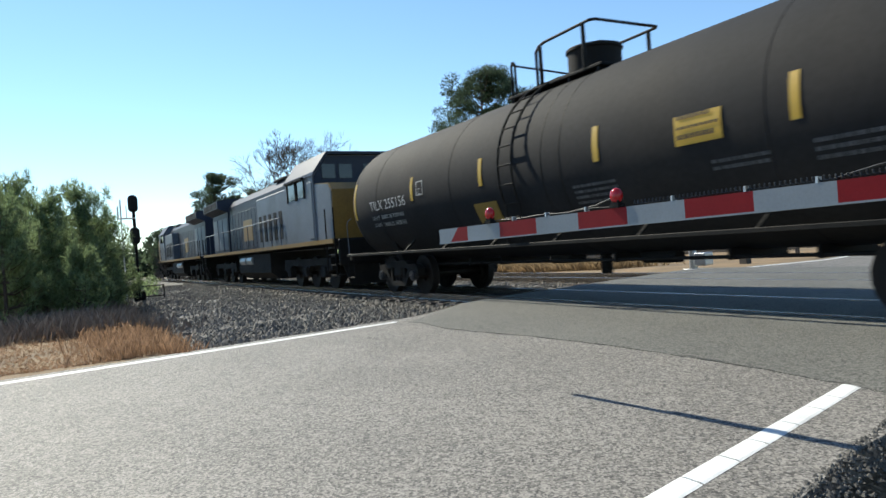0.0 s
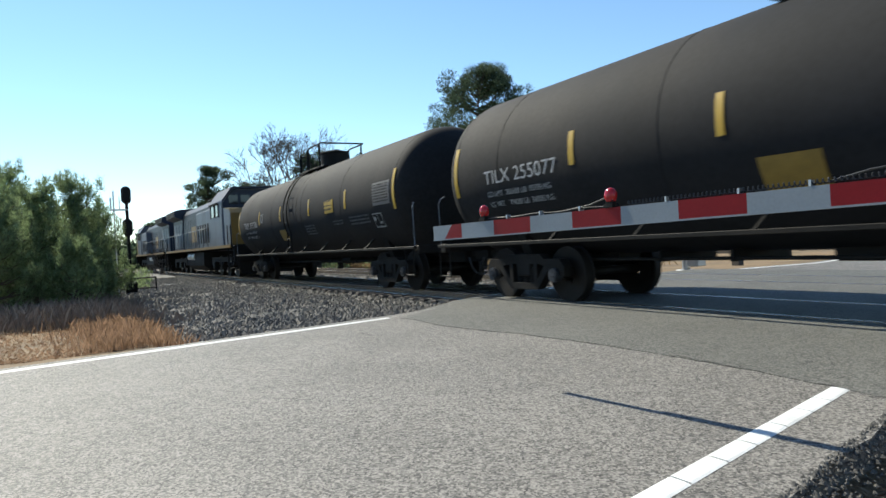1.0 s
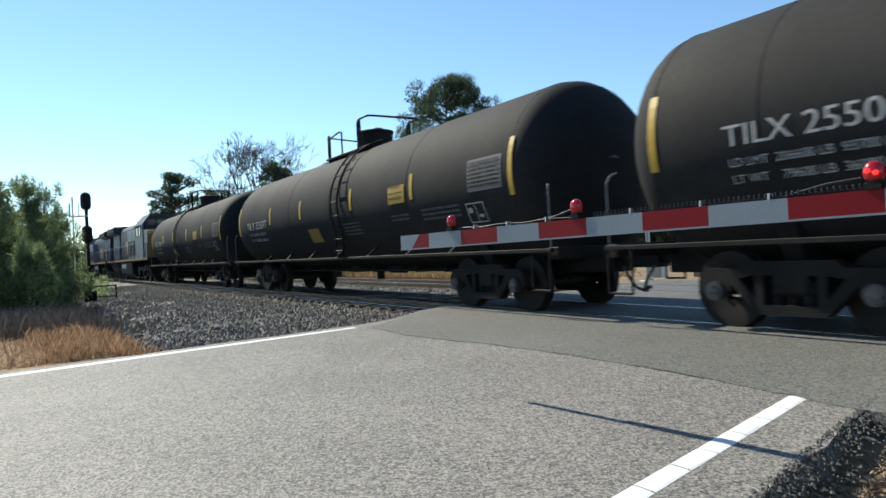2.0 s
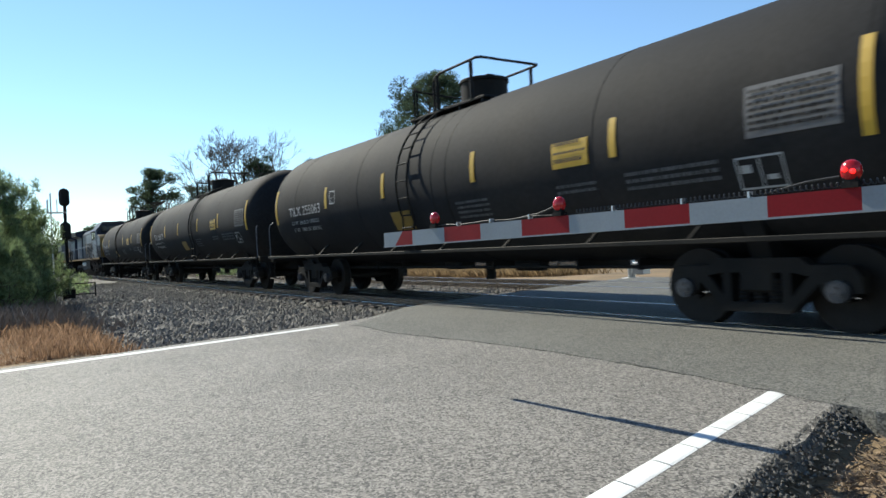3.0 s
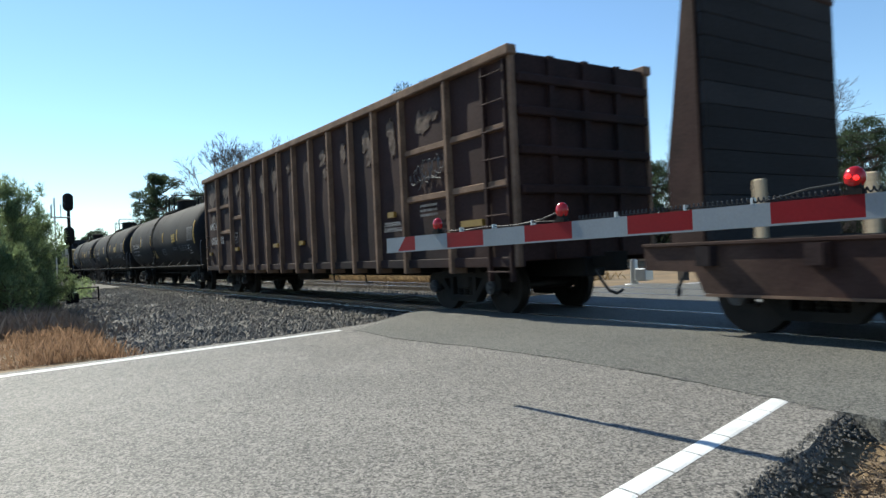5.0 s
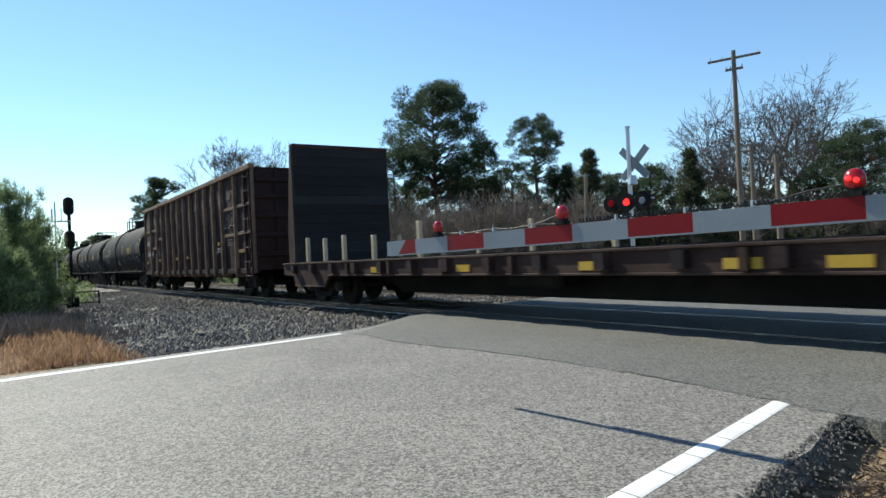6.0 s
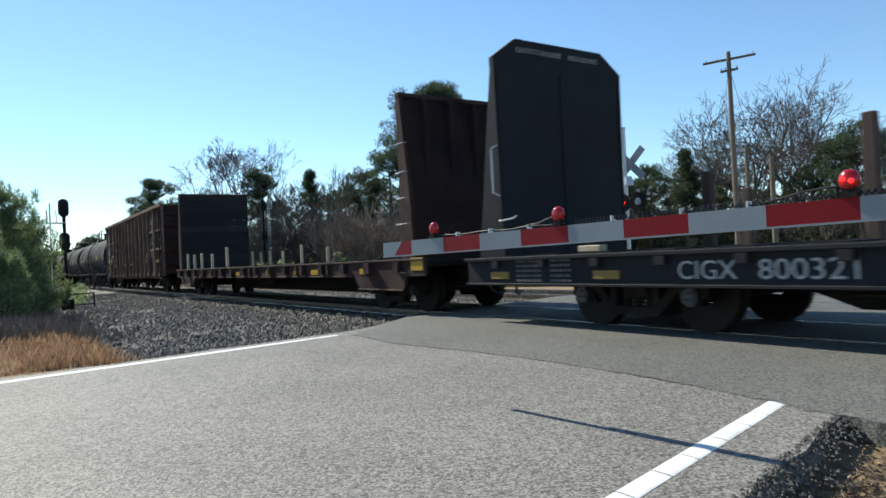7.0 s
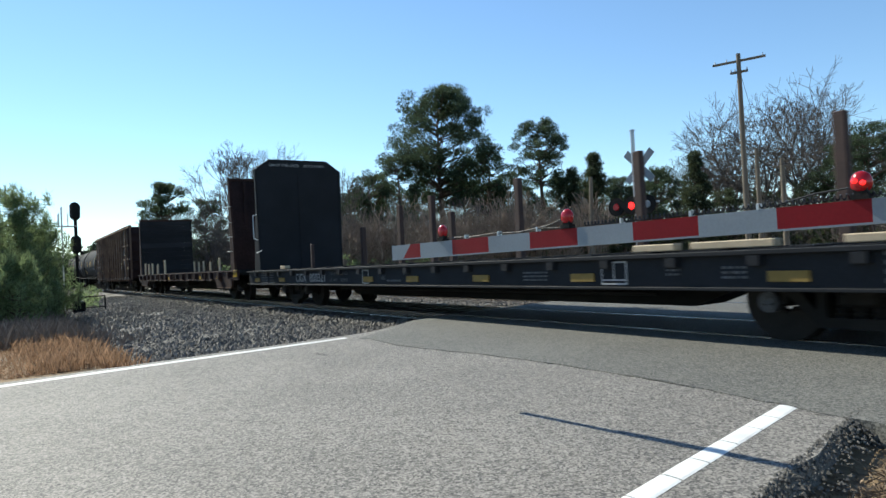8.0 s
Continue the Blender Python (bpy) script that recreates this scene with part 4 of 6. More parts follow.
    for z, xa in ((1.75, hb - 0.48), (2.25, hb - 0.48), (2.75, hb - 0.48), (3.3, hb - 0.48), (0.82, hb - 0.65)):
        bm = pipe(B(), [(xa, -1.45, z), (xa, -1.53, z), (xa + 0.32, -1.53, z), (xa + 0.32, -1.45, z)], 0.010)
        part("grab_iron", bm, M["alu"], car, "thin bent grab iron")
    for s in (-1, 1):
        for k, (x, t) in enumerate(((-8.7, 0.66), (-7.6, 0.60), (-6.5, 0.62), (-5.0, 0.55), (-3.1, 0.72), (-1.9, 0.4), (-0.8, 0.55), (1.2, 0.72), (4.4, 0.5))):
            if k > 4 and not (s > 0 and k == 6):
                continue
            bm = B()
            stake(bm, x + (0.3 if s > 0 else 0.1), s * 1.32, deck, deck + t, 0.055)
            part("stake", bm, M["wood"], car, "short pale timber stake")
    for x, w, hh in ((9.78, 0.42, 0.24), (7.6, 0.42, 0.12), (4.9, 0.42, 0.12), (3.8, 0.45, 0.12), (1.6, 0.45, 0.12), (-1.4, 0.4, 0.12), (-4.6, 0.4, 0.12)):
        z = 0.98 if hh > 0.2 else 0.86
        part("reflective_stripe", box(B(), x - w / 2, x + w / 2, -1.475, -1.45, z - hh / 2, z + hh / 2), M["yellow"], car, "yellow reflective plate")
    bm = B()
    box(bm, -h - 0.05, h + 0.05, -0.3, 0.3, 0.55, 0.92, 0.02)
    plate(bm, [(-h + 3.2, 0.9), (-h + 4.5, 0.30), (h - 4.5, 0.30), (h - 3.2, 0.9)], "y", -0.3, 0.3)
    for k in range(10):
        x = -h + 1.5 + k * 1.9
        plate(bm, [(-1.38, 0.92), (-1.38, 0.80), (-0.25, 0.62), (0.25, 0.62), (1.38, 0.80), (1.38, 0.92)], "x", x - 0.03, x + 0.03)
    box(bm, -0.8, 0.5, -1.0, -0.5, 0.5, 0.85, 0.05)
    part("underframe", bm, M["black"], car)
    for s in (-1, 1):
        build_truck(car, s * 8.15)
    build_couplers(car, 10.6)
    return car


def slate_flat():
    car = bulkhead_flat("slate grey bulkhead flat car carrying steel stakes")
    h, deck = 10.75, 1.0
    for s in (-1, 1):
        bm = plate(B(), [(-h, deck), (h, deck), (h, 0.62), (-h, 0.62)], "y", s * 1.42, s * 1.48)
        part("side_sill", bm, M["slate"], car, "deep slate grey side sill")
        bm = box(B(), -h, h, s * 1.40, s * 1.56, deck - 0.015, deck + 0.035, 0.006)
        box(bm, -h, h, s * 1.42, s * 1.54, 0.60, 0.635, 0.005)
        part("sill_flange", bm, M["slate"], car)
        for k in range(20):
            x = -h + 0.8 + k * (2 * h - 1.6) / 19
            bm = plate(B(), [(x - 0.09, s * 1.475), (x - 0.07, s * 1.56), (x + 0.07, s * 1.56), (x + 0.09, s * 1.475)], "z", deck - 0.13, deck - 0.02)
            part("stake_pocket", bm, M["slate"], car)
    part("deck_frame", box(B(), -h, h, -1.40, 1.40, 0.82, deck - 0.03), M["black"], car)
    for k in range(64):
        x = -h + 0.05 + k * (2 * h - 0.1) / 64
        part("plank", box(B(), x + 0.005, x + 0.325, -1.39, 1.39, deck - 0.03, deck + 0.04 + 0.01 * (k % 3)), M["plank"], car)
    # shouldered bulkheads at both ends
    face = [(-1.40, deck), (1.40, deck), (1.45, 4.20), (0.97, 4.54), (-0.97, 4.54), (-1.45, 4.20)]
    for s in (-1, 1):
        x0 = s * (h - 0.88)
        bulk = part("bulkhead", plate(B(), face, "x", x0, x0 + s * 0.10), M["slate"], car, "slate grey shouldered bulkhead plate")
        bm = B()
        for y in (-1.38, -0.02, 1.38):
            box(bm, x0 - s * 0.02, x0, y - 0.02, y + 0.02, deck, 4.05)
        part("seam", bm, M["slate"], bulk)
        for y in (-1.3, -0.45, 0.45, 1.3):
            bm = plate(B(), [(x0 + s * 0.10, deck - 0.2), (x0 + s * 0.75, deck - 0.2), (x0 + s * 0.22, 4.05), (x0 + s * 0.10, 4.05)], "y", y - 0.05, y + 0.05)
            part("bulkhead_brace", bm, M["slate"], car)
    x0 = -(h - 0.88) + 0.022
    for text, ya, wd in (("CAR NOT TO BE LOADED", -0.98, 0.98), ("ABOVE BULKHEAD", 0.16, 0.70)):
        bm = lettering(text, 0.12, wd)
        for v in bm.verts:
            v.co = (x0, v.co.x + ya, v.co.z + 4.32)
        part("notice", bm, M["white"], car, "small white lettering along the bulkhead top")
    bm = B()
    pipe(bm, [(x0 - 0.05, -1.42, 2.0), (x0 - 0.05, -1.55, 2.05), (x0 - 0.05, -1.55, 2.75), (x0 - 0.05, -1.42, 2.8)], 0.014)
    part("grab_iron", bm, M["alu"], car, "thin upright grab iron")
    bm = B()
    pipe(bm, [(x0 - 0.05, -1.44, 1.62), (x0 + 0.02, -1.5, 1.6), (x0 + 0.35, -1.5, 1.62), (x0 + 0.35, -1.44, 1.66)], 0.014)
    part("grab_iron", bm, M["alu"], car, "thin grab irons")
    y = -1.49
    def mark(text, size, width, x, z, m="white", nm="car_number"):
        bm = lettering(text, size, width)
        for v in bm.verts:
            v.co = (v.co.x + x, y, v.co.z + z)
        part(nm, bm, M[m], car, "white stencilled lettering")
    c0 = -89.4 + 87.85   # from the train's run to the car's own middle
    mark("CIGX", 0.30, 0.74, -5.04 + c0, 0.70)
    mark("800321", 0.30, 0.98, -4.05 + c0, 0.70)
    mark("LD LMT  203100", 0.11, 1.0, -2.75 + c0, 0.86, "greyt", "load_stencil")
    mark("LT WT    82900", 0.11, 1.0, -2.75 + c0, 0.70, "greyt", "load_stencil")
    mark("C", 0.12, None, -0.92 + c0, 0.77, "greyt", "stencil_letter")
    mark("68K", 0.13, None, -0.1 + c0, 0.74, "greyt", "stencil_letter")
    bm = B()
    c8 = -89.4 + 100.4
    for xa, w, hh in ((-0.98 + c0, 0.30, 0.30), (-6.40 + c8, 0.44, 0.30)):
        for a, b, c, d in ((0, w, 0, 0.02), (0, w, hh - 0.02, hh), (0, 0.02, 0.02, hh - 0.02), (w - 0.02, w, 0.02, hh - 0.02)):
            box(bm, xa + a, xa + b, y, y + 0.004, 0.66 + c, 0.66 + d)
    box(bm, -6.19 + c8, -6.17 + c8, y, y + 0.004, 0.72, 0.94)
    box(bm, -6.38 + c8, -5.98 + c8, y, y + 0.004, 0.71, 0.73)
    part("stencil_frame", bm, M["white"], car)
    bm = B()
    bars_text(bm, -7.95 + c0, 1.0, 0.55, 0.36, 5, 31)
    bars_text(bm, -7.2 + c0, 1.0, 0.40, 0.36, 5, 32)
    bars_text(bm, -8.0 + c8, 0.86, 0.55, 0.16, 3, 33)
    bars_text(bm, -2.95 + c8, 1.0, 0.4, 0.42, 5, 34)
    bars_text(bm, -4.6 + c8, 0.88, 0.3, 0.16, 3, 35)
    bars_text(bm, -5.35 + c8, 0.86, 0.2, 0.1, 2, 36)
    bars_text(bm, -12.4 + c8, 0.76, 0.6, 0.08, 1, 37)
    for v in bm.verts:
        v.co.y += y
    part("data_stencil", bm, M["greyt"], car, "illegible small print")
    for x in (-8.35 + c0, -6.15 + c0, -12.25 + c8 - 1.0, -9.1 + c8, -6.75 + c8, -3.85 + c8, 1.2 + c0):
        part("reflective_stripe", box(B(), x - 0.22, x + 0.22, -1.50, -1.475, 0.70, 0.81), M["ochre"], car, "yellow reflective plate")
    # steel stakes and pale dunnage timbers on the deck
    for u, t in ((81.3, 1.1), (83.7, 1.55), (85.4, 1.65), (86.3, 1.15), (88.95, 1.65), (92.3, 1.7), (95.75, 1.68), (98.0, 1.68)):
        bm = B()
        stake(bm, u - 89.4, 1.33, deck + 0.04, 1.13 + t, 0.085)
        part("stake", bm, M["stake"], car, "tall rusty steel stake")
    for u, t in ((83.6, 0.55), (97.9, 0.3)):
        bm = B()
        stake(bm, u - 89.4, -1.3, deck + 0.04, 1.13 + t, 0.05)
        part("stake", bm, M["stake"], car)
    for a, b, yy in ((81.0, 81.4, -1.2), (94.4, 95.05, -1.25), (95.25, 96.3, -1.22), (97.0, 97.8, -1.2)):
        bm = box(B(), a - 89.4, b - 89.4, yy - 0.08, yy + 0.08, deck + 0.06, deck + 0.15, 0.012)
        part("timber", bm, M["wood"], car, "pale sawn timber lying on the deck")
    bm = B()
    box(bm, -h - 0.05, h + 0.05, -0.3, 0.3, 0.5, 0.82, 0.02)
    plate(bm, [(-h + 4.2, 0.8), (-h + 5.6, 0.30), (h - 5.6, 0.30), (h - 4.2, 0.8)], "y", -0.32, 0.32)
    for k in range(11):
        x = -h + 1.2 + k * 1.9
        plate(bm, [(-1.40, 0.82), (-1.40, 0.68), (-0.25, 0.52), (0.25, 0.52), (1.40, 0.68), (1.40, 0.82)], "x", x - 0.03, x + 0.03)
    pipe(bm, [(-5, -0.9, 0.5), (5, -0.9, 0.5)], 0.03)
    part("underframe", bm, M["black"], car)
    for s in (-1, 1):
        build_truck(car, s * 7.6)
    build_couplers(car, 11.1)
    return car


def locomotive():
    """A six-axle diesel road engine; its cab end points along +x."""
    car = thing("locomotive", "dark blue and grey diesel locomotive with a yellow nose", "locomotive", "locomotives of the train")
    h = 10.7
    f = 1.50
    part("platform", box(B(), -h, h, -1.52, 1.52, 1.38, 1.52, 0.02), M["black"], car)
    for s in (-1, 1):
        part("sill_stripe", box(B(), -h + 0.1, h - 0.1, s * 1.52, s * 1.55, 1.40, 1.53), M["gold"], car, "yellow sill stripe")
    cab = part("cab", plate(B(), [(-1.48, f), (1.48, f), (1.48, 3.55), (1.02, 4.18), (-1.02, 4.18), (-1.48, 3.55)], "x", 6.00, 8.95), M["lgrey"], car, "grey cab with dark blue roof")
    part("cab_roof", plate(B(), [(-1.52, 3.52), (-1.50, 3.62), (-1.04, 4.24), (1.04, 4.24), (1.50, 3.62), (1.52, 3.52), (1.0, 4.16), (-1.0, 4.16)], "x", 5.90, 9.15), M["blue"], cab)
    part("cab_front", plate(B(), [(-1.44, 3.2), (1.44, 3.2), (1.44, 3.5), (0.98, 4.12), (-0.98, 4.12), (-1.44, 3.5)], "x", 8.95, 9.00), M["blue"], cab, "dark blue cab front")
    for s in (-1, 1):
        for xa, xb in ((6.30, 7.15), (7.35, 8.10)):
            part("cab_window", box(B(), xa, xb, s * 1.47, s * 1.495, 2.95, 3.48), M["glassd"], cab, "dark cab side window")
        bm = B()
        for xa, xb in ((6.30, 7.15), (7.35, 8.10)):
            for p, q in ((xa - 0.05, xa), (xb, xb + 0.05)):
                box(bm, p, q, s * 1.48, s * 1.52, 2.90, 3.53)
            box(bm, xa - 0.05, xb + 0.05, s * 1.48, s * 1.60, 3.50, 3.56)
        part("window_frame", bm, M["black"], cab)
        for y in (0.2, 0.75):
            part("windscreen", box(B(), 9.00, 9.02, s * y, s * (y + 0.42), 3.42, 3.86), M["glassd"], cab)
        part("cab_door", box(B(), 8.40, 8.85, s * 1.47, s * 1.50, 1.6, 3.35, 0.02), M["lgrey"], cab)
    nose = part("nose", plate(B(), [(8.95, f), (10.45, f), (10.45, 2.95), (10.2, 3.16), (8.95, 3.28)], "y", -1.42, 1.42), M["gold"], car, "ochre yellow short nose")
    part("nose_side", plate(B(), [(8.96, f), (10.40, f), (10.40, 2.92), (10.16, 3.12), (8.96, 3.25)], "y", -1.445, -1.422), M["lgrey"], nose)
    part("nose_door", box(B(), 10.45, 10.49, -0.35, 0.35, 1.55, 2.7, 0.01), M["gold"], nose)
    hood = part("hood", plate(B(), [(-0.95, f), (0.95, f), (0.95, 3.75), (0.72, 4.05), (-0.72, 4.05), (-0.95, 3.75)], "x", -6.0, 6.0), M["blue"], car, "dark blue engine hood")
    rear = part("radiator_hood", plate(B(), [(-1.02, f), (1.02, f), (1.02, 3.55), (1.50, 3.75), (1.50, 4.12), (1.1, 4.22), (-1.1, 4.22), (-1.50, 4.12), (-1.50, 3.75), (-1.02, 3.55)], "x", -10.0, -6.0), M["blue"], car, "dark blue flared radiator section")
    for s in (-1, 1):
        part("inverter_cabinet", box(B(), 1.6, 6.0, s * 0.96, s * 1.42, f, 3.45, 0.03), M["lgrey"], car, "grey equipment cabinet behind the cab")
        for k in range(5):
            x = 1.9 + k * 0.72
            part("vent", box(B(), x, x + 0.36, s * 1.415, s * 1.435, 1.75, 2.75), M["black"], car)
        for k in range(11):
            x = -5.8 + k * 0.66
            part("hood_door", box(B(), x, x + 0.60, s * 0.945, s * 0.975, 1.62, 3.35, 0.008), M["blue"], hood)
        for k in range(3):
            part("radiator_grille", box(B(), -9.8 + k * 1.25, -8.7 + k * 1.25, s * 1.49, s * 1.515, 3.78, 4.08), M["black"], rear)
            part("rear_door", box(B(), -9.8 + k * 1.25, -8.7 + k * 1.25, s * 1.02, s * 1.04, 1.7, 3.3, 0.008), M["lgrey"], rear)
        part("emblem", box(B(), -2.9, -1.2, s * 0.975, s * 0.985, 1.95, 2.9), M["gold"], hood, "faded yellow panel on the hood")
        bm = B()
        for k in range(13):
            x = -9.9 + k * 1.25
            bar(bm, (x, s * 1.50, f), (x, s * 1.50, f + 1.0), 0.018, n=6)
        pipe(bm, [(-9.9, s * 1.50, f + 1.0), (5.1, s * 1.50, f + 1.0)], 0.02)
        part("handrail", bm, M["lgrey"], car, "long side handrail")
        for e in (-1, 1):
            bm = B()
            for z in (0.45, 0.75, 1.05):
                box(bm, e * (h - 0.75), e * (h - 0.05), s * 1.15, s * 1.50, z, z + 0.04)
            pipe(bm, [(e * (h - 0.02), s * 1.52, 0.45), (e * (h - 0.02), s * 1.52, 2.4)], 0.022)
            pipe(bm, [(e * (h - 0.72), s * 1.52, 0.45), (e * (h - 0.72), s * 1.52, 2.4)], 0.022)
            part("step", bm, M["black"], car)
        for xa in (-2.1, -0.9):
            part("air_reservoir", bar(B(), (xa, s * 1.25, 1.05), (xa + 1.0, s * 1.25, 1.05), 0.19, n=16), M["alu"], car, "pale cylindrical air reservoir")
    part("fuel_tank", plate(B(), [(-1.35, 1.3), (-1.35, 0.55), (-1.0, 0.28), (1.0, 0.28), (1.35, 0.55), (1.35, 1.3)], "x", -2.6, 2.9), M["black"], car, "black dirty fuel tank")
    for e in (-1, 1):
        bm = B()
        box(bm, e * (h - 0.02), e * (h + 0.12), -1.45, 1.45, 0.75, 1.5, 0.03)
        plate(bm, [(-1.35, 0.75), (1.35, 0.75), (1.15, 0.18), (-1.15, 0.18)], "x", e * (h + 0.02), e * (h + 0.10))
        part("pilot", bm, M["black"], car)
    bm = B()
    bar(bm, (7.5, 0.4, 4.2), (7.5, 0.4, 4.36), 0.12, n=12)
    for k in range(3):
        bar(bm, (6.2, -0.3 + k * 0.15, 4.3), (6.65, -0.3 + k * 0.15, 4.3), 0.05, n=8)
    box(bm, -1.0, 0.2, -0.4, 0.4, 4.05, 4.22, 0.03)
    box(bm, 2.2, 4.4, -0.85, 0.85, 4.05, 4.15, 0.03)
    for x in (-7.0, -8.6):
        bar(bm, (x, 0, 4.2), (x, 0, 4.27), 0.75, n=24)
    part("roof_gear", bm, M["black"], car)
    for s in (-1, 1):
        bm = B()
        truck = part("truck", box(bm, -1.6, 1.6, -0.95, 0.95, 0.55, 0.95, 0.04), M["black"], car, "black three-axle locomotive truck")
        truck.location = (s * 6.7, 0, 0)
        for t in (-1, 1):
            bm = plate(B(), [(-2.5, 0.98), (2.5, 0.98), (2.6, 0.62), (2.15, 0.52), (1.6, 0.78), (0.4, 0.74), (0.2, 0.52), (-0.2, 0.52), (-0.4, 0.74), (-1.6, 0.78), (-2.15, 0.52), (-2.6, 0.62)], "y", t * 1.0, t * 1.16)
            for k in (-1, 0, 1):
                box(bm, k * 1.85 - 0.22, k * 1.85 + 0.22, t * 1.0, t * 1.22, 0.38, 0.72, 0.03)
            part("side_frame", bm, M["black"], truck)
        for k in (-1, 0, 1):
            build_wheelset(0.53, truck, k * 1.85)
    build_couplers(car, 11.15)
    return car


train = [(tank_car(number, ladder, plaque, label), middle) for number, ladder, plaque, middle, label in (
    ("255156", 7.08, 10.63, -8.9, "black tank car behind the locomotives with yellow stripes"),
    ("255077", 8.5, 11.1, 9.1, "dusty black tank car with a railed manway on top"),
    ("255063", 7.08, 11.1, 27.1, "black tank car coupled to the rusty gondola"))]
train.append((gondola_car(), 45.8))
train.append((brown_flat(), 67.2))
train.append((slate_flat(), 89.4))
engine = locomotive()
lead = copy_thing(engine, pose(0, 0, 0, 0, 0, 180))
train.append((engine, -28.9))
train.append((lead, -51.4))


# ================= crossing gate and signals =================
def crossing_gate():
    """The lowered arm on this side, with its lamps, and the mast that carries it."""
    gate = thing("crossing_gate", "lowered red and white striped crossing gate arm with red lamps", "crossing gate")
    gate.matrix_basis = pose(0, 3.25, 0, 0, 0, 5.5)
    lo = lambda s: 1.180 - 0.0122 * s
    hi = lambda s: 1.276 - 0.0088 * s
    def panel(s0, s1, material, slant=0.0, label=""):
        bm = plate(B(), [(-s0, lo(s0)), (-s0 + slant, hi(s0)), (-s1, hi(s1)), (-s1, lo(s1))], "y", -0.016, 0.016)
        return part("stripe", bm, material, gate, label)
    panel(5.06, 4.90, M["armw"])
    panel(4.90, 4.66, M["armr"], 0.11)
    bm = plate(B(), [(-4.90, lo(4.9)), (-4.90, hi(4.9)), (-4.79, hi(4.79))], "y", -0.0155, 0.0155)
    part("stripe", bm, M["armw"], gate)
    s, red = 4.66, False
    while s > -0.5:
        panel(s, s - 0.404, M["armr"] if red else M["armw"], 0, "red reflective stripe" if red else "grey white reflective stripe")
        s, red = s - 0.404, not red
    bm = B()
    plate(bm, [(-5.06, lo(5.06) - 0.009), (-5.06, lo(5.06)), (0.5, lo(-0.5)), (0.5, lo(-0.5) - 0.009)], "y", -0.022, 0.03)
    part("arm_edge", bm, M["armw"], gate, "pale lower edge of the arm")
    bm = B()
    plate(bm, [(-4.3, lo(4.3) + 0.01), (-4.3, lo(4.3) + 0.05), (0.5, lo(-0.5) + 0.05), (0.5, lo(-0.5) + 0.01)], "y", 0.018, 0.05)
    part("stiffener", bm, M["alu"], gate)
    for k, (s, on) in enumerate(((4.38, False), (3.13, False), (1.47, True))):
        z = hi(s)
        bm = B()
        box(bm, -s - 0.035, -s + 0.035, -0.03, 0.03, z, z + 0.025)
        box(bm, -s - 0.028, -s - 0.014, -0.015, 0.015, z, z + 0.06)
        box(bm, -s + 0.014, -s + 0.028, -0.015, 0.015, z, z + 0.06)
        lamp = part("lamp_bracket", bm, M["black"], gate)
        bm = revolve_z(B(), [(0.004, 0.062), (0.022, 0.058), (0.040, 0.044), (0.050, 0.022), (0.0535, 0.0), (0.050, -0.022), (0.040, -0.042), (0.022, -0.054), (0.004, -0.058)], (0, 0, 0), 24)
        for v in bm.verts:
            v.co.y *= 0.82
        ob = part("lamp_lens", bm, M["lens"], lamp, "glowing red lamp" if on else "unlit red lamp", soft=True)
        ob.location = (-s, 0, z + 0.074)
        ob.scale = (0.84, 0.78, 0.80)
        if on:
            for bx, bz in ((-0.014, 0.006), (0.018, -0.004)):
                bulb = revolve_z(B(), [(0.002, 0.011), (0.010, 0.006), (0.012, 0.0), (0.010, -0.006), (0.002, -0.011)], (0, 0, 0), 12)
                part("bulb", bulb, M["lit"], lamp, "lit red bulb").location = (-s + bx, -0.036, z + 0.074 + bz)
        bm = bar(B(), (-s, -0.02, z + 0.045), (-s, 0.02, z + 0.045), 0.03, n=12)
        part("lamp_base", bm, M["black"], lamp)
    # coiled cable along the top
    bm = B()
    pts = []
    turns = 130
    for i in range(turns * 5):
        s = 3.0 - 3.4 * i / (turns * 5)
        a = 2 * math.pi * i / 5
        pts.append((-s, 0.012 * math.cos(a), hi(s) + 0.018 + 0.012 * math.sin(a)))
    pipe(bm, pts, 0.0042, 4)
    part("coiled_cable", bm, M["cable"], gate, "black coiled cable")
    bm = B()
    pts = [(-s, 0.004 * math.sin(s * 9), hi(s) + 0.010 + 0.008 * math.sin(s * 7) ** 2) for s in [4.34 - 0.06 * i for i in range(22)]]
    pipe(bm, pts, 0.004, 5)
    pipe(bm, [(-3.18, 0, hi(3.1) + 0.06), (-3.3, 0, hi(3.1) + 0.03), (-3.5, 0, hi(3.4) + 0.012)], 0.005, 5)
    part("cable", bm, M["cable"], gate)
    bm = B()
    pipe(bm, [(-1.52, 0, hi(1.5) + 0.055), (-1.66, 0, hi(1.5) + 0.045), (-1.85, 0, hi(1.8) + 0.01)], 0.005, 5)
    part("cable", bm, M["cable"], gate)
    for s in (4.1, 3.75, 3.38, 2.72, 2.28, 1.92, 1.3, 0.8):
        part("cable_clip", box(B(), -s - 0.006, -s + 0.006, -0.018, 0.018, hi(s), hi(s) + 0.03), M["alu"], gate)
    # mast with its mechanism, beside the road
    bm = bar(B(), (0.95, 0.1, -0.4), (0.95, 0.1, 4.4), 0.055, n=16)
    box(bm, 0.65, 1.25, -0.2, 0.4, -0.4, 0.0, 0.03)
    part("mast", bm, M["alu"], gate, "galvanised gate mast")
    part("mechanism", box(B(), 0.45, 0.9, -0.12, 0.3, 0.75, 1.45, 0.04), M["alu"], gate)
    return gate


crossing_gate()


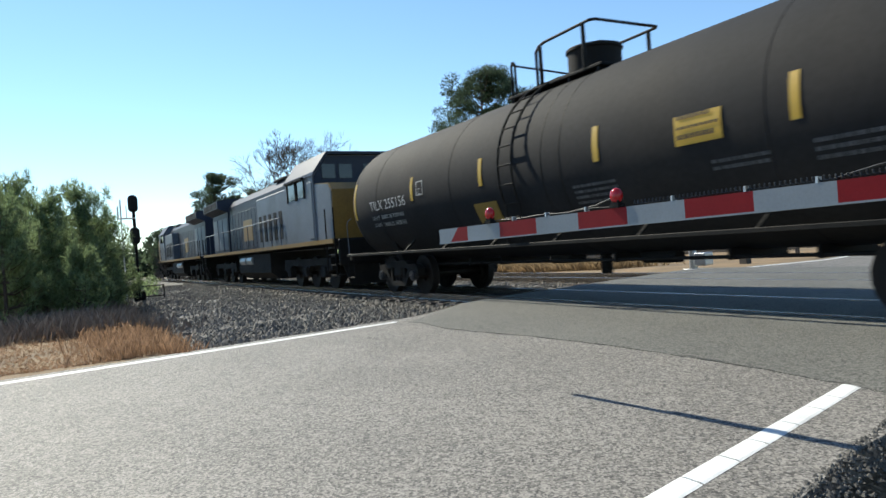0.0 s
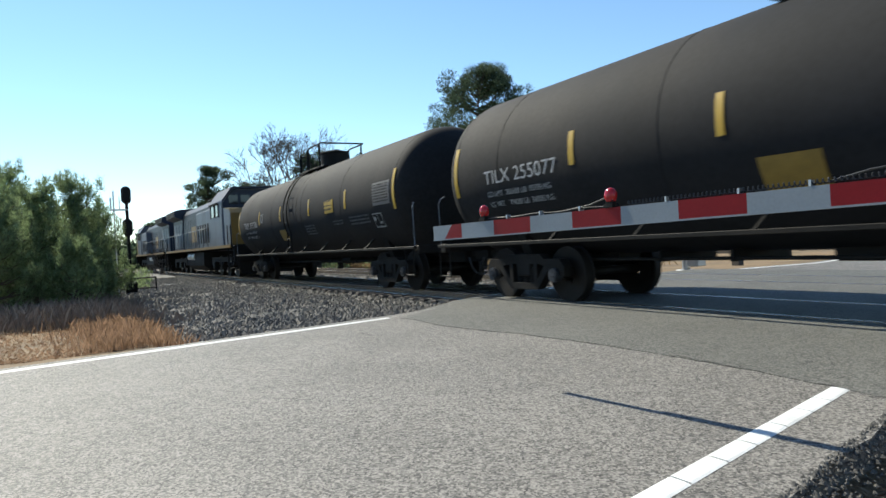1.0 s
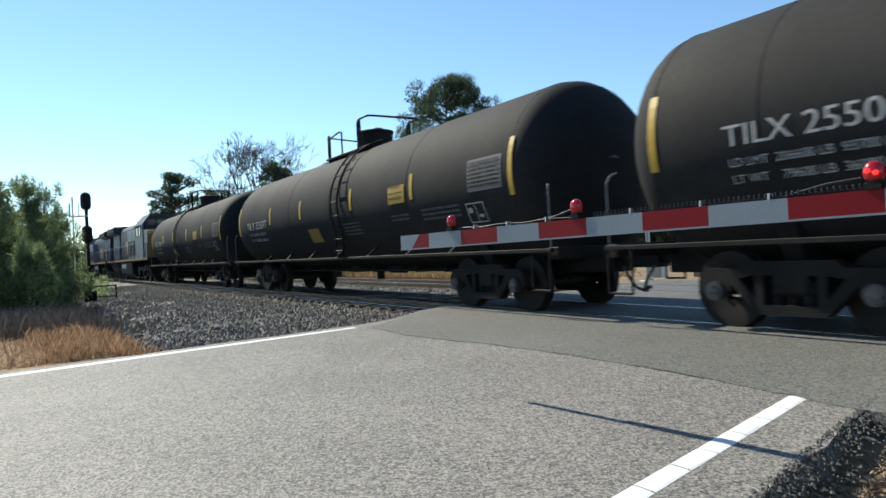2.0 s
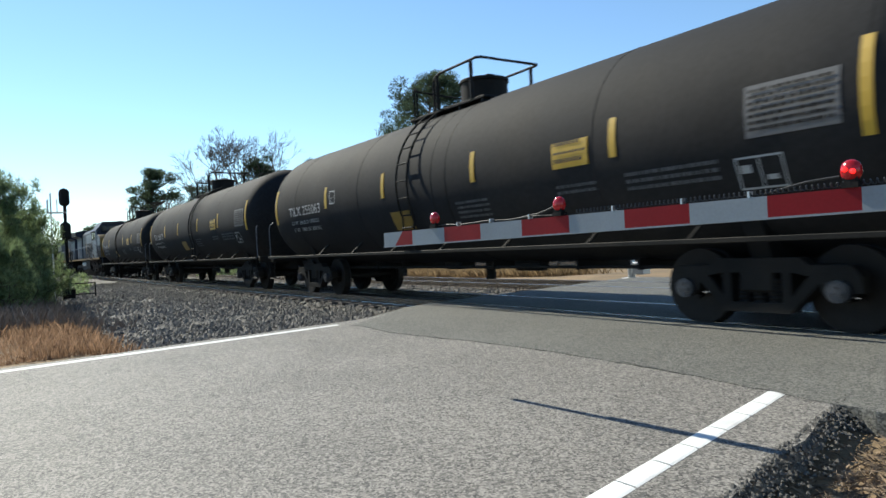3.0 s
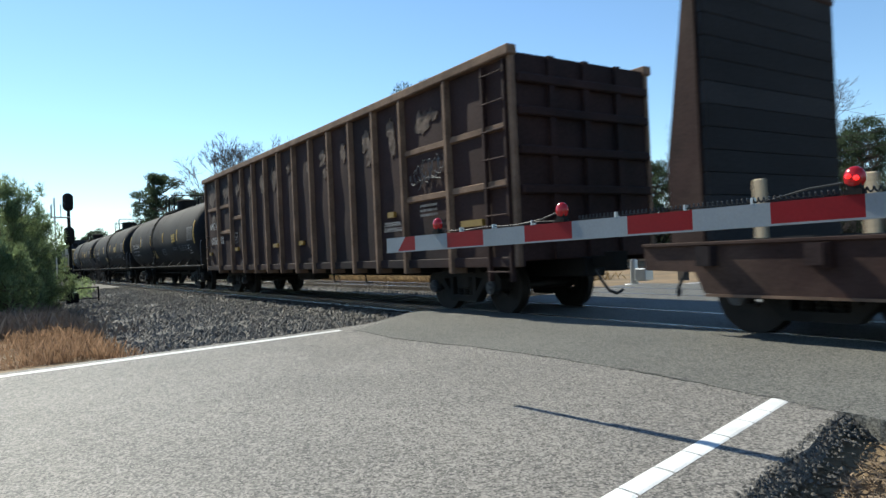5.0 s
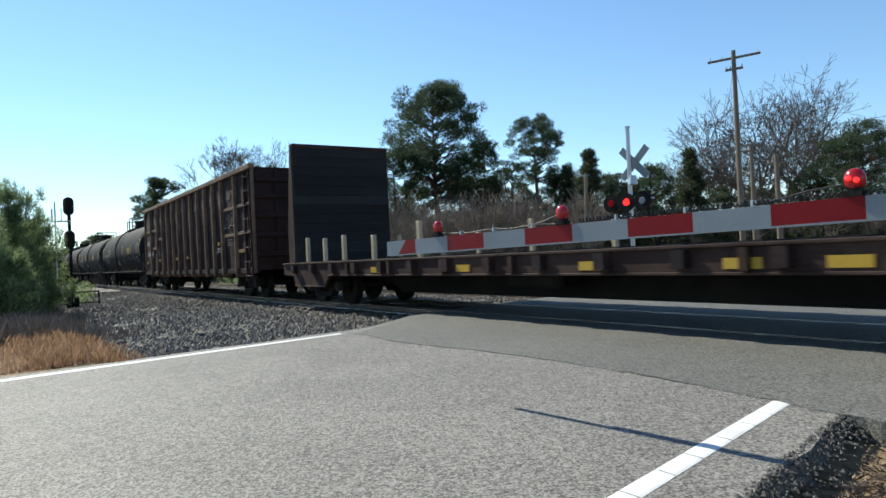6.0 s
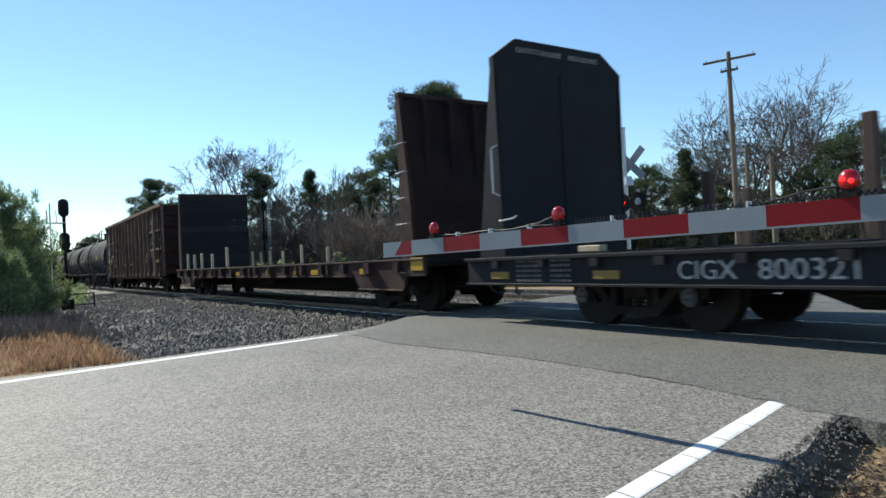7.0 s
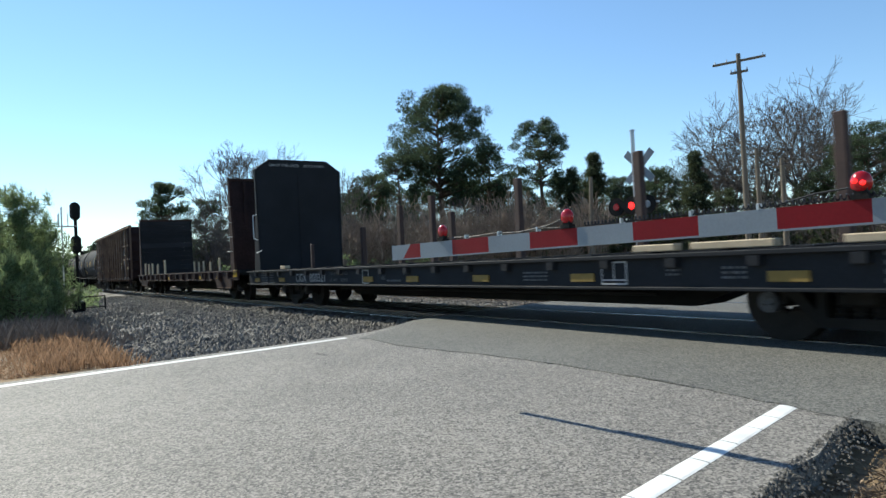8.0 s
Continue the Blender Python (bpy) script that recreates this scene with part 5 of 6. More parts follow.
def far_signal():
    sig = thing("crossing_signal", "galvanised crossing signal mast with crossbuck and red flashers", "crossing signal")
    sig.matrix_basis = pose(-13.36, 15.36, -0.12, 0, 0, 8)
    bm = bar(B(), (0, 0, 0), (0, 0, 4.65), 0.06, n=14)
    bar(bm, (0, 0, 4.65), (0, 0, 4.69), 0.075, n=14)
    part("mast", bm, M["alu"], sig)
    bm = box(B(), -0.22, 0.22, -0.22, 0.22, -0.25, 0.06, 0.03)
    bar(bm, (0, 0, 0.06), (0, 0, 0.75), 0.11, n=14)
    part("base", bm, M["alu"], sig)
    part("relay_box", box(B(), 0.15, 0.5, -0.2, 0.2, 0.15, 0.5, 0.02), M["alu"], sig, "small grey relay box")
    for a in (45, -45):
        bm = box(B(), -0.60, 0.60, 0.07, 0.09, -0.11, 0.11, 0.005)
        ob = part("crossbuck_blade", bm, M["armw"], sig, "white crossbuck blade")
        ob.matrix_basis = pose(0.12, 0.0 if a > 0 else 0.025, 3.62, 0, a, 0)
    part("arm", bar(B(), (-0.75, 0, 2.55), (0.75, 0, 2.55), 0.03, n=8), M["alu"], sig)
    for x, on in ((-0.62, False), (-0.1, True), (0.42, False)):
        bm = bar(B(), (x, -0.05, 2.5), (x, -0.08, 2.5), 0.27, n=24)
        bar(bm, (x, 0.05, 2.5), (x, -0.05, 2.5), 0.12, n=16)
        fl = part("flasher", bm, M["black"], sig, "black round flasher backboard")
        part("flasher_lens", bar(B(), (x, -0.08, 2.5), (x, -0.11, 2.5), 0.105, 0.09, n=18), M["lit"] if on else (M["armw"] if x > 0.3 else M["lens"]), fl)
    bm = bar(B(), (0.1, 0, 3.0), (0.1, 0, 3.25), 0.14, 0.10, n=12)
    part("bell", bm, M["alu"], sig, "grey warning bell")
    return sig


far_signal()


def track_signal(x, y, z, heads, height, label, back):
    """A mast with round-ended signal heads, a ladder and a small platform."""
    sig = thing("railway_signal", label, "railway signal", "track signals")
    sig.matrix_basis = pose(x, y, z, 0, 0, -90 if back else 90)
    bm = bar(B(), (0, 0, 0), (0, 0, height), 0.06, n=12)
    part("mast", bm, M["black"], sig)
    bm = box(B(), -0.22, 0.22, -0.22, 0.22, -0.4, 0.55, 0.03)
    part("base", bm, M["black"], sig)
    for hz in heads:
        out = []
        for i in range(24):
            a = 2 * math.pi * i / 24
            out.append((0.19 * math.cos(a), hz + (0.17 if math.sin(a) > 0 else -0.17) + 0.19 * math.sin(a)))
        head = part("signal_head", plate(B(), out, "y", -0.10, -0.08), M["black"], sig, "black oval signal head")
        part("housing", box(B(), -0.14, 0.14, -0.08, 0.16, hz - 0.3, hz + 0.3, 0.04), M["black"], head)
        for k in (-0.2, 0, 0.2):
            part("hood", bar(B(), (0, -0.10, hz + k), (0, -0.32, hz + k), 0.085, n=12), M["black"], head)
    bm = B()
    for dx in (-0.2, 0.2):
        bar(bm, (0.5 + 0, 0.35 + dx, 0), (0.5, 0.35 + dx, height - 0.2), 0.016, n=5)
    for k in range(int(height / 0.3)):
        bar(bm, (0.5, 0.15, 0.2 + k * 0.3), (0.5, 0.55, 0.2 + k * 0.3), 0.012, n=5)
    part("ladder", bm, M["alu"], sig, "thin grey maintenance ladder")
    bm = B()
    zz = height - 0.95
    for a, b in (((0, 0, zz), (0.6, 0, zz)), ((0, 0.5, zz), (0.6, 0.5, zz)), ((0.6, 0, zz), (0.6, 0.5, zz)), ((0.6, 0, zz), (0.6, 0, zz + 0.5)), ((0.6, 0.5, zz), (0.6, 0.5, zz + 0.5)), ((0.3, 0.5, zz), (0.3, 0.5, zz + 0.5)), ((0, 0, zz), (0, 0.5, zz))):
        bar(bm, a, b, 0.018, n=5)
    part("platform", bm, M["alu"], sig)
    bm = B()
    for sx in (-0.9, 0.9):
        bar(bm, (sx, 0.3, -0.4), (sx, 0.3, 0.75), 0.03, n=6)
    bar(bm, (-0.9, 0.3, 0.72), (0.9, 0.3, 0.72), 0.025, n=6)
    bar(bm, (-0.9, 0.3, 0.3), (0.9, 0.3, 0.3), 0.025, n=6)
    part("guard_rail", bm, M["black"], sig)
    return sig


track_signal(-30.3, 2.42, -0.38, (4.12, 2.80), 4.45, "two-headed black railway signal mast on the ballast edge", True)
track_signal(-45.4, 15.6, -0.35, (5.5, 3.45), 6.3, "two-headed lattice railway signal beyond the tracks", False)


def polar(az, d):
    return -d * math.sin(radians(az)), d * math.cos(radians(az))


def utility_pole(az, d, height, arms, label, lean=0.0):
    pole = thing("utility_pole", label, "utility pole", "roadside poles")
    x, y = polar(az, d)
    pole.matrix_basis = pose(x, y, ground_z(x, y) - 0.1, 0, lean, 0)
    bm = B()
    bar(bm, (0, 0, 0), (0, 0, height), 0.17, 0.11, 14)
    part("pole_shaft", bm, M["poletimber"], pole, "weathered timber pole", soft=True)
    for z, half, turn in arms:
        bm = box(B(), -half, half, -0.05, 0.05, z - 0.06, z + 0.06, 0.01)
        ob = part("crossarm", bm, M["poletimber"], pole)
        ob.rotation_euler = (0, 0, radians(turn))
        for sx in (-0.9, -0.45, 0.9):
            ob = part("insulator", bar(B(), (sx * half, 0, z + 0.06), (sx * half, 0, z + 0.2), 0.04, 0.025, 8), M["alu"], pole)
            ob.rotation_euler = (0, 0, radians(turn))
    return pole


utility_pole(32.8, 40, 11.9, ((11.5, 1.35, 20), (10.9, 0.45, 20)), "tall timber utility pole with a crossarm")
utility_pole(31.9, 44, 7.2, ((6.9, 0.35, 20),), "short timber pole beside the tall one")
utility_pole(44.7, 46, 6.6, (), "slim leaning timber guy pole", 2.0)
utility_pole(30.2, 40, 6.0, ((5.6, 0.5, 10),), "timber pole with a dark transformer arm")


def wire(name, a, b, sag, r=0.012):
    bm = B()
    a, b = Vector(a), Vector(b)
    pts = []
    for i in range(15):
        t = i / 14
        p = a.lerp(b, t)
        p.z -= sag * 4 * t * (1 - t)
        pts.append(p)
    pipe(bm, pts, r, 4)
    return solid(name, bm, M["cable"], "dark overhead line between poles", "wire", "overhead lines")


px, py = polar(32.8, 40)
for z, o in ((6.6, 0), (5.9, 0.2), (5.2, 0.1), (4.3, 0.3)):
    wire("overhead_wire", (px, py + o, z), (px + 26, py + 3 + o, z + 1.2), 0.5)
gx, gy = polar(44.7, 46)
wire("guy_wire", (gx, gy, 6.0), (gx - 3.5, gy + 0.5, 0.0), 0.0)
wire("guy_wire", (px, py, 10.6), (px - 2.4, py, 0.0), 0.0, 0.01)
wire("guy_wire", (px, py, 10.6), (px + 2.0, py + 1.0, 0.0), 0.0, 0.01)


# paddock fence beyond the tracks
fence = thing("rail_fence", "dark timber post and rail fence round a dry field", "fence")
for k in range(30):
    x = -9 - k * 2.4
    y = 24.5 - 0.05 * k
    z = ground_z(x, y)
    part("fence_post", box(B(), x - 0.06, x + 0.06, y - 0.06, y + 0.06, z - 0.2, z + 1.15, 0.01), M["fence"], fence)
    if k:
        for zr in (0.38, 0.72, 1.05):
            part("fence_rail", box(B(), x, x + 2.4, y - 0.02, y + 0.02, z + zr - 0.05, z + zr + 0.05), M["fence"], fence)
solid("timber_post", box(B(), -15.15, -14.85, 19.6, 19.85, -0.5, 0.85, 0.02), M["fence"], "thick dark timber post by the far road", "post")


# ================= trees and plants =================
class Twigs:
    """Gathers tapered branches and leaf blades as plain lists, then makes one mesh of each."""
    def __init__(self, seed):
        self.rs = np.random.RandomState(seed)
        self.v, self.f, self.lv, self.lf = [], [], [], []

    def limb(self, a, b, r0, r1, n=5):
        a, b = Vector(a), Vector(b)
        q = (b - a).to_track_quat("Z", "Y").to_matrix()
        base = len(self.v)
        for p, r in ((a, r0), (b, r1)):
            for i in range(n):
                t = 2 * math.pi * i / n
                self.v.append(tuple(p + q @ Vector((r * math.cos(t), r * math.sin(t), 0))))
        for i in range(n):
            self.f.append((base + i, base + (i + 1) % n, base + n + (i + 1) % n, base + n + i))

    def leaves(self, c, radius, count, size, flat=0.7, up=0.0, wide=0.28, out=0.0):
        rs = self.rs
        d = rs.normal(size=(count, 3))
        d /= np.linalg.norm(d, axis=1, keepdims=True) + 1e-6
        p = np.array(c)[None] + d * np.array((1, 1, flat)) * radius * rs.uniform(0.2, 1.0, (count, 1)) ** 0.6
        t = rs.normal(size=(count, 3))
        t[:, 2] += up
        t += d * out
        t /= np.linalg.norm(t, axis=1, keepdims=True) + 1e-6
        w = np.cross(t, rs.normal(size=(count, 3)))
        w /= np.linalg.norm(w, axis=1, keepdims=True) + 1e-6
        s = size * rs.uniform(0.5, 1.3, (count, 1))
        self.lv.append(np.stack([p - w * s * wide, p + w * s * wide, p + t * s], 1).reshape(-1, 3))

    def branch(self, p, d, length, r, depth, spread=0.6, taper=0.62, kids=3, lift=0.12, minr=0.012):
        """A bare branching limb."""
        rs = self.rs
        p, d = Vector(p), Vector(d).normalized()
        steps = 2
        for i in range(steps):
            q = p + d * (length / steps)
            self.limb(p, q, max(r * (1 - 0.35 * i / steps), minr), max(r * (1 - 0.35 * (i + 1) / steps), minr), 4 if depth < 2 else 6)
            p = q
            d = (d + Vector(rs.normal(size=3) * 0.10) + Vector((0, 0, lift * 0.4))).normalized()
        if depth == 0:
            return
        for k in range(kids):
            nd = (d + Vector(rs.normal(size=3)) * spread + Vector((0, 0, lift))).normalized()
            self.branch(p, nd, length * rs.uniform(0.55, 0.85), r * taper, depth - 1, spread, taper, kids, lift, minr)

    def mesh(self, name, leaf, material):
        me = bpy.data.meshes.new(name)
        if leaf:
            v = np.concatenate(self.lv)
            me.from_pydata(v.tolist(), [], np.arange(len(v)).reshape(-1, 3).tolist())
        else:
            me.from_pydata(self.v, [], self.f)
        me.materials.append(material)
        return me


def tree(name, label, category, at, group=""):
    t = thing(name, label, category, group)
    t.location = (at[0], at[1], ground_z(*at) - 0.05)
    return t


def hang(t, name, tw, leaf, material, label=""):
    ob = new(name, tw.mesh(name, leaf, material))
    ob.parent = t
    return tagged(ob, label)


def pine(az, d, top, width, base, seed, label, clumps=130, leafn=75, leaf="needle", size=0.30, domed=1.0):
    """A pine: bare lower trunk, rising limbs, and an open crown of needle clumps."""
    at = polar(az, d)
    t = tree("pine_tree", label, "pine tree", at, "pines beyond the tracks")
    tw = Twigs(seed)
    rs = tw.rs
    p = Vector((0, 0, 0))
    r0 = 0.018 * top + 0.05
    segs = 8
    spine = []
    for i in range(segs):
        q = Vector((p.x + rs.uniform(-0.12, 0.12), p.y + rs.uniform(-0.12, 0.12), top * 0.93 * (i + 1) / segs))
        tw.limb(p, q, r0 * (1 - i / segs) + 0.03, r0 * (1 - (i + 1) / segs) + 0.03, 8)
        spine.append((p.copy(), q.copy()))
        p = q
    for k in range(clumps):
        f = rs.uniform(0, 1) ** 0.8
        z = base + (top - base) * f
        reach = width / 2 * (math.sin(math.pi * (0.12 + 0.80 * f) ** 1.0) ** 0.7 if domed else 1.05 - f) * rs.uniform(0.3, 1.08)
        a = rs.uniform(0, 2 * math.pi)
        c = Vector((reach * math.cos(a), reach * math.sin(a), z + rs.uniform(-0.3, 0.3)))
        zz = max(z - reach * 0.55, base * 0.7)
        s = spine[min(int(zz / (top * 0.93) * segs), segs - 1)][0]
        root = Vector((s.x, s.y, zz))
        mid = root.lerp(c, 0.55) + Vector((0, 0, -0.12 * reach))
        if k % 2 == 0:
            tw.limb(root, mid, 0.05 + 0.012 * reach, 0.04, 5)
            tw.limb(mid, c, 0.04, 0.015, 4)
        tw.leaves(c, rs.uniform(0.35, 0.80) * width / 11 + 0.26, int(leafn * 2.1), size * 0.8, 0.62, 0.5, 0.13, 0.7)
    hang(t, "trunk", tw, False, M["bark"], "brown bark trunk and limbs")
    hang(t, "crown", tw, True, M[leaf], "open crown of needle clumps")
    return t


pine(56.8, 62, 17.0, 10.2, 6.8, 1, "tall dark green pine with a broad open crown", 270, 95, size=0.34)
pine(60.3, 60, 11.2, 6.0, 4.6, 2, "dark green pine with a low rounded crown", 90, 80)
pine(63.0, 60, 9.3, 5.0, 3.5, 3, "dark green pine at the wood's edge", 80, 80)
pine(53.0, 64, 11.6, 4.2, 6.0, 4, "slender dark green pine beside the tall one", 70, 75)
pine(48.6, 62, 13.6, 5.2, 8.2, 5, "slim pine with a rounded crown", 90, 85)
pine(50.6, 66, 10.0, 4.5, 4.5, 6, "dark green pine in the wood", 60, 75)
pine(67.2, 56, 8.9, 3.4, 1.8, 7, "grey-green young pine beside the track", 60, 75, domed=0)
pine(71.2, 60, 9.6, 3.8, 2.2, 8, "dark green pine behind the bare tree", 80, 80)
pine(79.2, 62, 9.2, 4.3, 3.6, 9, "dark green pine near the track", 90, 85)
pine(76.2, 66, 8.2, 3.6, 2.6, 10, "dark green pine in the wood", 70, 70)
pine(83.8, 85, 6.0, 4.0, 1.0, 12, "distant green pine near the track", 60, 60)
pine(47.0, 62, 8.6, 4.0, 2.0, 23, "dark green pine at the wood edge", 80, 80)
pine(46.0, 60, 8.6, 3.8, 2.5, 13, "dark pointed evergreen at the wood edge", 70, 80, "cedar", domed=0)
pine(44.2, 54, 9.2, 4.4, 1.4, 14, "dark pointed cedar at the wood edge", 90, 85, "cedar", domed=0)
pine(42.0, 60, 7.6, 5.0, 1.0, 15, "dark rounded cedar near the road", 70, 80, "cedar")
pine(39.2, 62, 8.4, 5.4, 1.2, 16, "dark green pine by the road", 80, 85)
pine(36.4, 58, 9.0, 4.4, 1.0, 17, "dark pointed cedar by the pole", 80, 85, "cedar", domed=0)
pine(34.0, 64, 6.2, 4.5, 0.8, 18, "dark evergreen bush beyond the road", 70, 80, "cedar")
pine(24.6, 66, 10.8, 7.5, 3.0, 19, "broad grey-green pine beyond the road", 120, 85)
pine(20.0, 62, 9.5, 7.0, 2.0, 20, "broad grey-green pine beyond the road", 90, 80)
pine(26.2, 68, 9.6, 6.0, 2.0, 24, "broad grey-green pine beyond the road", 100, 80)
pine(31.5, 72, 6.5, 5.0, 1.0, 25, "dark evergreen behind the poles", 80, 80, "cedar")
pine(40.6, 66, 7.6, 5.0, 1.0, 26, "dark green pine near the road", 80, 80)
pine(28.0, 70, 7.5, 5.0, 1.0, 21, "low dark evergreen beyond the road", 80, 80, "cedar")

for i, (az, d, top, wide, label) in enumerate((
        (64.3, 64, 8.4, 5.0, "bushy pine low in the wood"), (62.0, 66, 9.2, 5.2, "bushy dark pine low in the wood"), (58.7, 66, 8.2, 5.6, "bushy pine under the tall one"),
        (55.2, 68, 9.6, 5.6, "bushy dark pine behind the tall one"), (53.9, 66, 8.6, 5.2, "bushy pine low in the wood"), (51.8, 68, 9.2, 5.2, "bushy dark pine low in the wood"),
        (49.7, 68, 8.2, 5.0, "bushy pine below the slim one"), (66.0, 66, 7.6, 4.6, "bushy pine near the far track"), (43.0, 66, 8.2, 5.0, "bushy dark pine near the road"), (69.4, 66, 7.0, 4.4, "bushy pine near the far track"))):
    pine(az, d, top, wide, 0.8, 110 + i, label, 90, 75)


def bare_tree(az, d, height, seed, label, depth=5, spread=0.5, trunk=0.22, r=0.2, lift=0.12, kids=3, minr=0.012):
    at = polar(az, d)
    t = tree("bare_tree", label, "bare tree", at, "leafless trees")
    tw = Twigs(seed)
    k = height / (trunk + 0.32 * (1 - 0.7 ** (depth + 1)) / 0.3) * 0.32
    tw.limb((0, 0, 0), (0, 0, height * trunk), r, r * 0.85, 8)
    for i in range(kids + 1):
        a = 2 * math.pi * i / (kids + 1) + tw.rs.uniform(-0.4, 0.4)
        tw.branch((0, 0, height * trunk * tw.rs.uniform(0.8, 1.0)), (math.cos(a) * spread, math.sin(a) * spread, 1.0), height * 0.26, r * 0.6, depth, spread, 0.6, kids, lift, minr)
    zs = max(v[2] for v in tw.v)
    tw.v = [(x * height / zs, y * height / zs, z * height / zs) for x, y, z in tw.v]
    hang(t, "crown", tw, False, M["twig"], "grey leafless branches")
    return t


bare_tree(30.5, 75, 18.2, 31, "large spreading leafless tree beyond the road", 6, 0.55, 0.16, 0.35, 0.07, minr=0.013)
bare_tree(29.6, 77, 17.0, 131, "large leafless tree with fine upswept twigs", 6, 0.5, 0.16, 0.3, 0.10, minr=0.013)
bare_tree(34.8, 78, 14.0, 32, "leafless tree with a fine twiggy crown", 6, 0.6, 0.2, 0.3, 0.05, minr=0.013)
bare_tree(73.0, 60, 13.0, 33, "grey leafless tree standing beyond the tracks", 6, 0.5, 0.28, 0.22, 0.12, minr=0.011)
for i, (az, d, hh) in enumerate(((26.8, 82, 14.5), (33.2, 84, 14.0), (29.0, 88, 15.0), (37.6, 80, 11.0), (22.6, 80, 12.0))):
    bare_tree(az, d, hh, 34 + i, "grey leafless tree with a spreading crown", 5, 0.5, 0.18, 0.25, 0.12, 3, 0.016)
for i, (az, d, hh) in enumerate(((65.2, 58, 10.0), (66.4, 60, 9.0), (68.6, 58, 8.6), (69.8, 62, 9.2), (78.0, 64, 8.5), (75.0, 66, 9.0), (55.0, 58, 7.0), (45.4, 64, 9.5), (22.4, 70, 11.0), (81.0, 75, 6.0))):
    bare_tree(az, d, hh, 40 + i, "slender leafless grey sapling in the wood", 4, 0.38, 0.3, 0.10, 0.3, 3, 0.014)


def young_pine(x, y, height, width, seed):
    """A sapling pine: whorls of upswept branches, long needles in brushes along them, upright candles at the tips."""
    t = tree("young_pine", "bushy green young pine at the road edge", "young pine", (x, y), "young pines by the signal")
    tw = Twigs(seed)
    rs = tw.rs
    tw.limb((0, 0, 0), (0, 0, height * 0.97), 0.06, 0.012, 7)
    z = 0.18
    while z < height * 0.95:
        f = z / height
        for k in range(6 if f < 0.7 else 4):
            a = rs.uniform(0, 2 * math.pi)
            reach = width / 2 * (1.06 - f) ** 0.75 * rs.uniform(0.55, 1.2) + 0.12
            rise = reach * rs.uniform(0.35, 0.8)
            p = Vector((0, 0, z))
            for i in range(1, 5):
                g = i / 4
                q = Vector((reach * g * math.cos(a), reach * g * math.sin(a), z + rise * g * g + 0.03 * rs.normal()))
                tw.limb(p, q, 0.020 * (1.15 - g) + 0.004, 0.016 * (1.1 - g) + 0.003, 4)
                if i > 1 or f > 0.5:
                    tw.leaves(q, 0.13, 46, 0.21, 1.0, 0.7, 0.05, 1.2)
                    side = Vector((-math.sin(a), math.cos(a), 0.5)) * rs.uniform(-0.3, 0.3) * reach * 0.7
                    tw.limb(q, q + side, 0.008, 0.004, 3)
                    tw.leaves(q + side, 0.11, 40, 0.19, 1.0, 0.8, 0.05, 1.2)
                p = q
            tip = p + Vector((0, 0, rs.uniform(0.12, 0.28)))
            tw.limb(p, tip, 0.008, 0.004, 3)
            tw.leaves(tip, 0.10, 60, 0.17, 1.5, 1.6, 0.055, 0.6)
        z += rs.uniform(0.30, 0.44)
    for k in range(4):
        tw.leaves((0, 0, height * (0.88 + 0.035 * k)), 0.10, 50, 0.17, 1.4, 1.6, 0.055, 0.6)
    hang(t, "trunk", tw, False, M["bark"])
    hang(t, "crown", tw, True, M["needle2"], "green brushes of long needles")
    return t


for i, (x, y, hh, w) in enumerate(((-25.4, 0.35, 4.4, 3.0), (-23.6, -0.7, 3.6, 2.8), (-26.6, 1.15, 3.3, 2.2), (-22.2, -1.6, 3.8, 2.8), (-27.5, -1.6, 4.9, 3.2), (-24.6, -3.0, 4.6, 3.4), (-28.6, 0.6, 3.4, 2.2), (-21.6, 0.3, 1.9, 1.6))):
    young_pine(x, y, hh, w, 60 + i)


def thicket(name, label, count, place, material, size, width, seed, lean=0.35):
    """Upright blades and twigs, far too many to count."""
    rs = np.random.RandomState(seed)
    v, f = [], []
    for _ in range(count):
        x, y, hgt = place(rs)
        z = ground_z(x, y) - 0.03
        s = size * hgt * rs.uniform(0.5, 1.15)
        a = rs.uniform(0, 2 * math.pi)
        w = width * rs.uniform(0.6, 1.3)
        l = rs.normal(size=2) * lean * s
        b = len(v)
        v += [(x - w * math.cos(a), y - w * math.sin(a), z), (x + w * math.cos(a), y + w * math.sin(a), z), (x + l[0] * 0.5, y + l[1] * 0.5, z + s * 0.65), (x + l[0] * 1.2, y + l[1] * 1.2, z + s)]
        f += [(b, b + 1, b + 2), (b + 1, b + 3, b + 2)]
    me = bpy.data.meshes.new(name)
    me.from_pydata(v, [], f)
    me.materials.append(material)
    return tagged(new(name, me), label, "vegetation", kind="stuff")


def ring(az0, az1, d0, d1):
    def place(rs):
        az, d = rs.uniform(az0, az1), rs.uniform(d0, d1)
        x, y = polar(az, d)
        return x, y, 0.6 + 0.5 * noise.noise((az * 0.5, 0, 1)) + 0.5 * rs.uniform(0, 1)
    return place


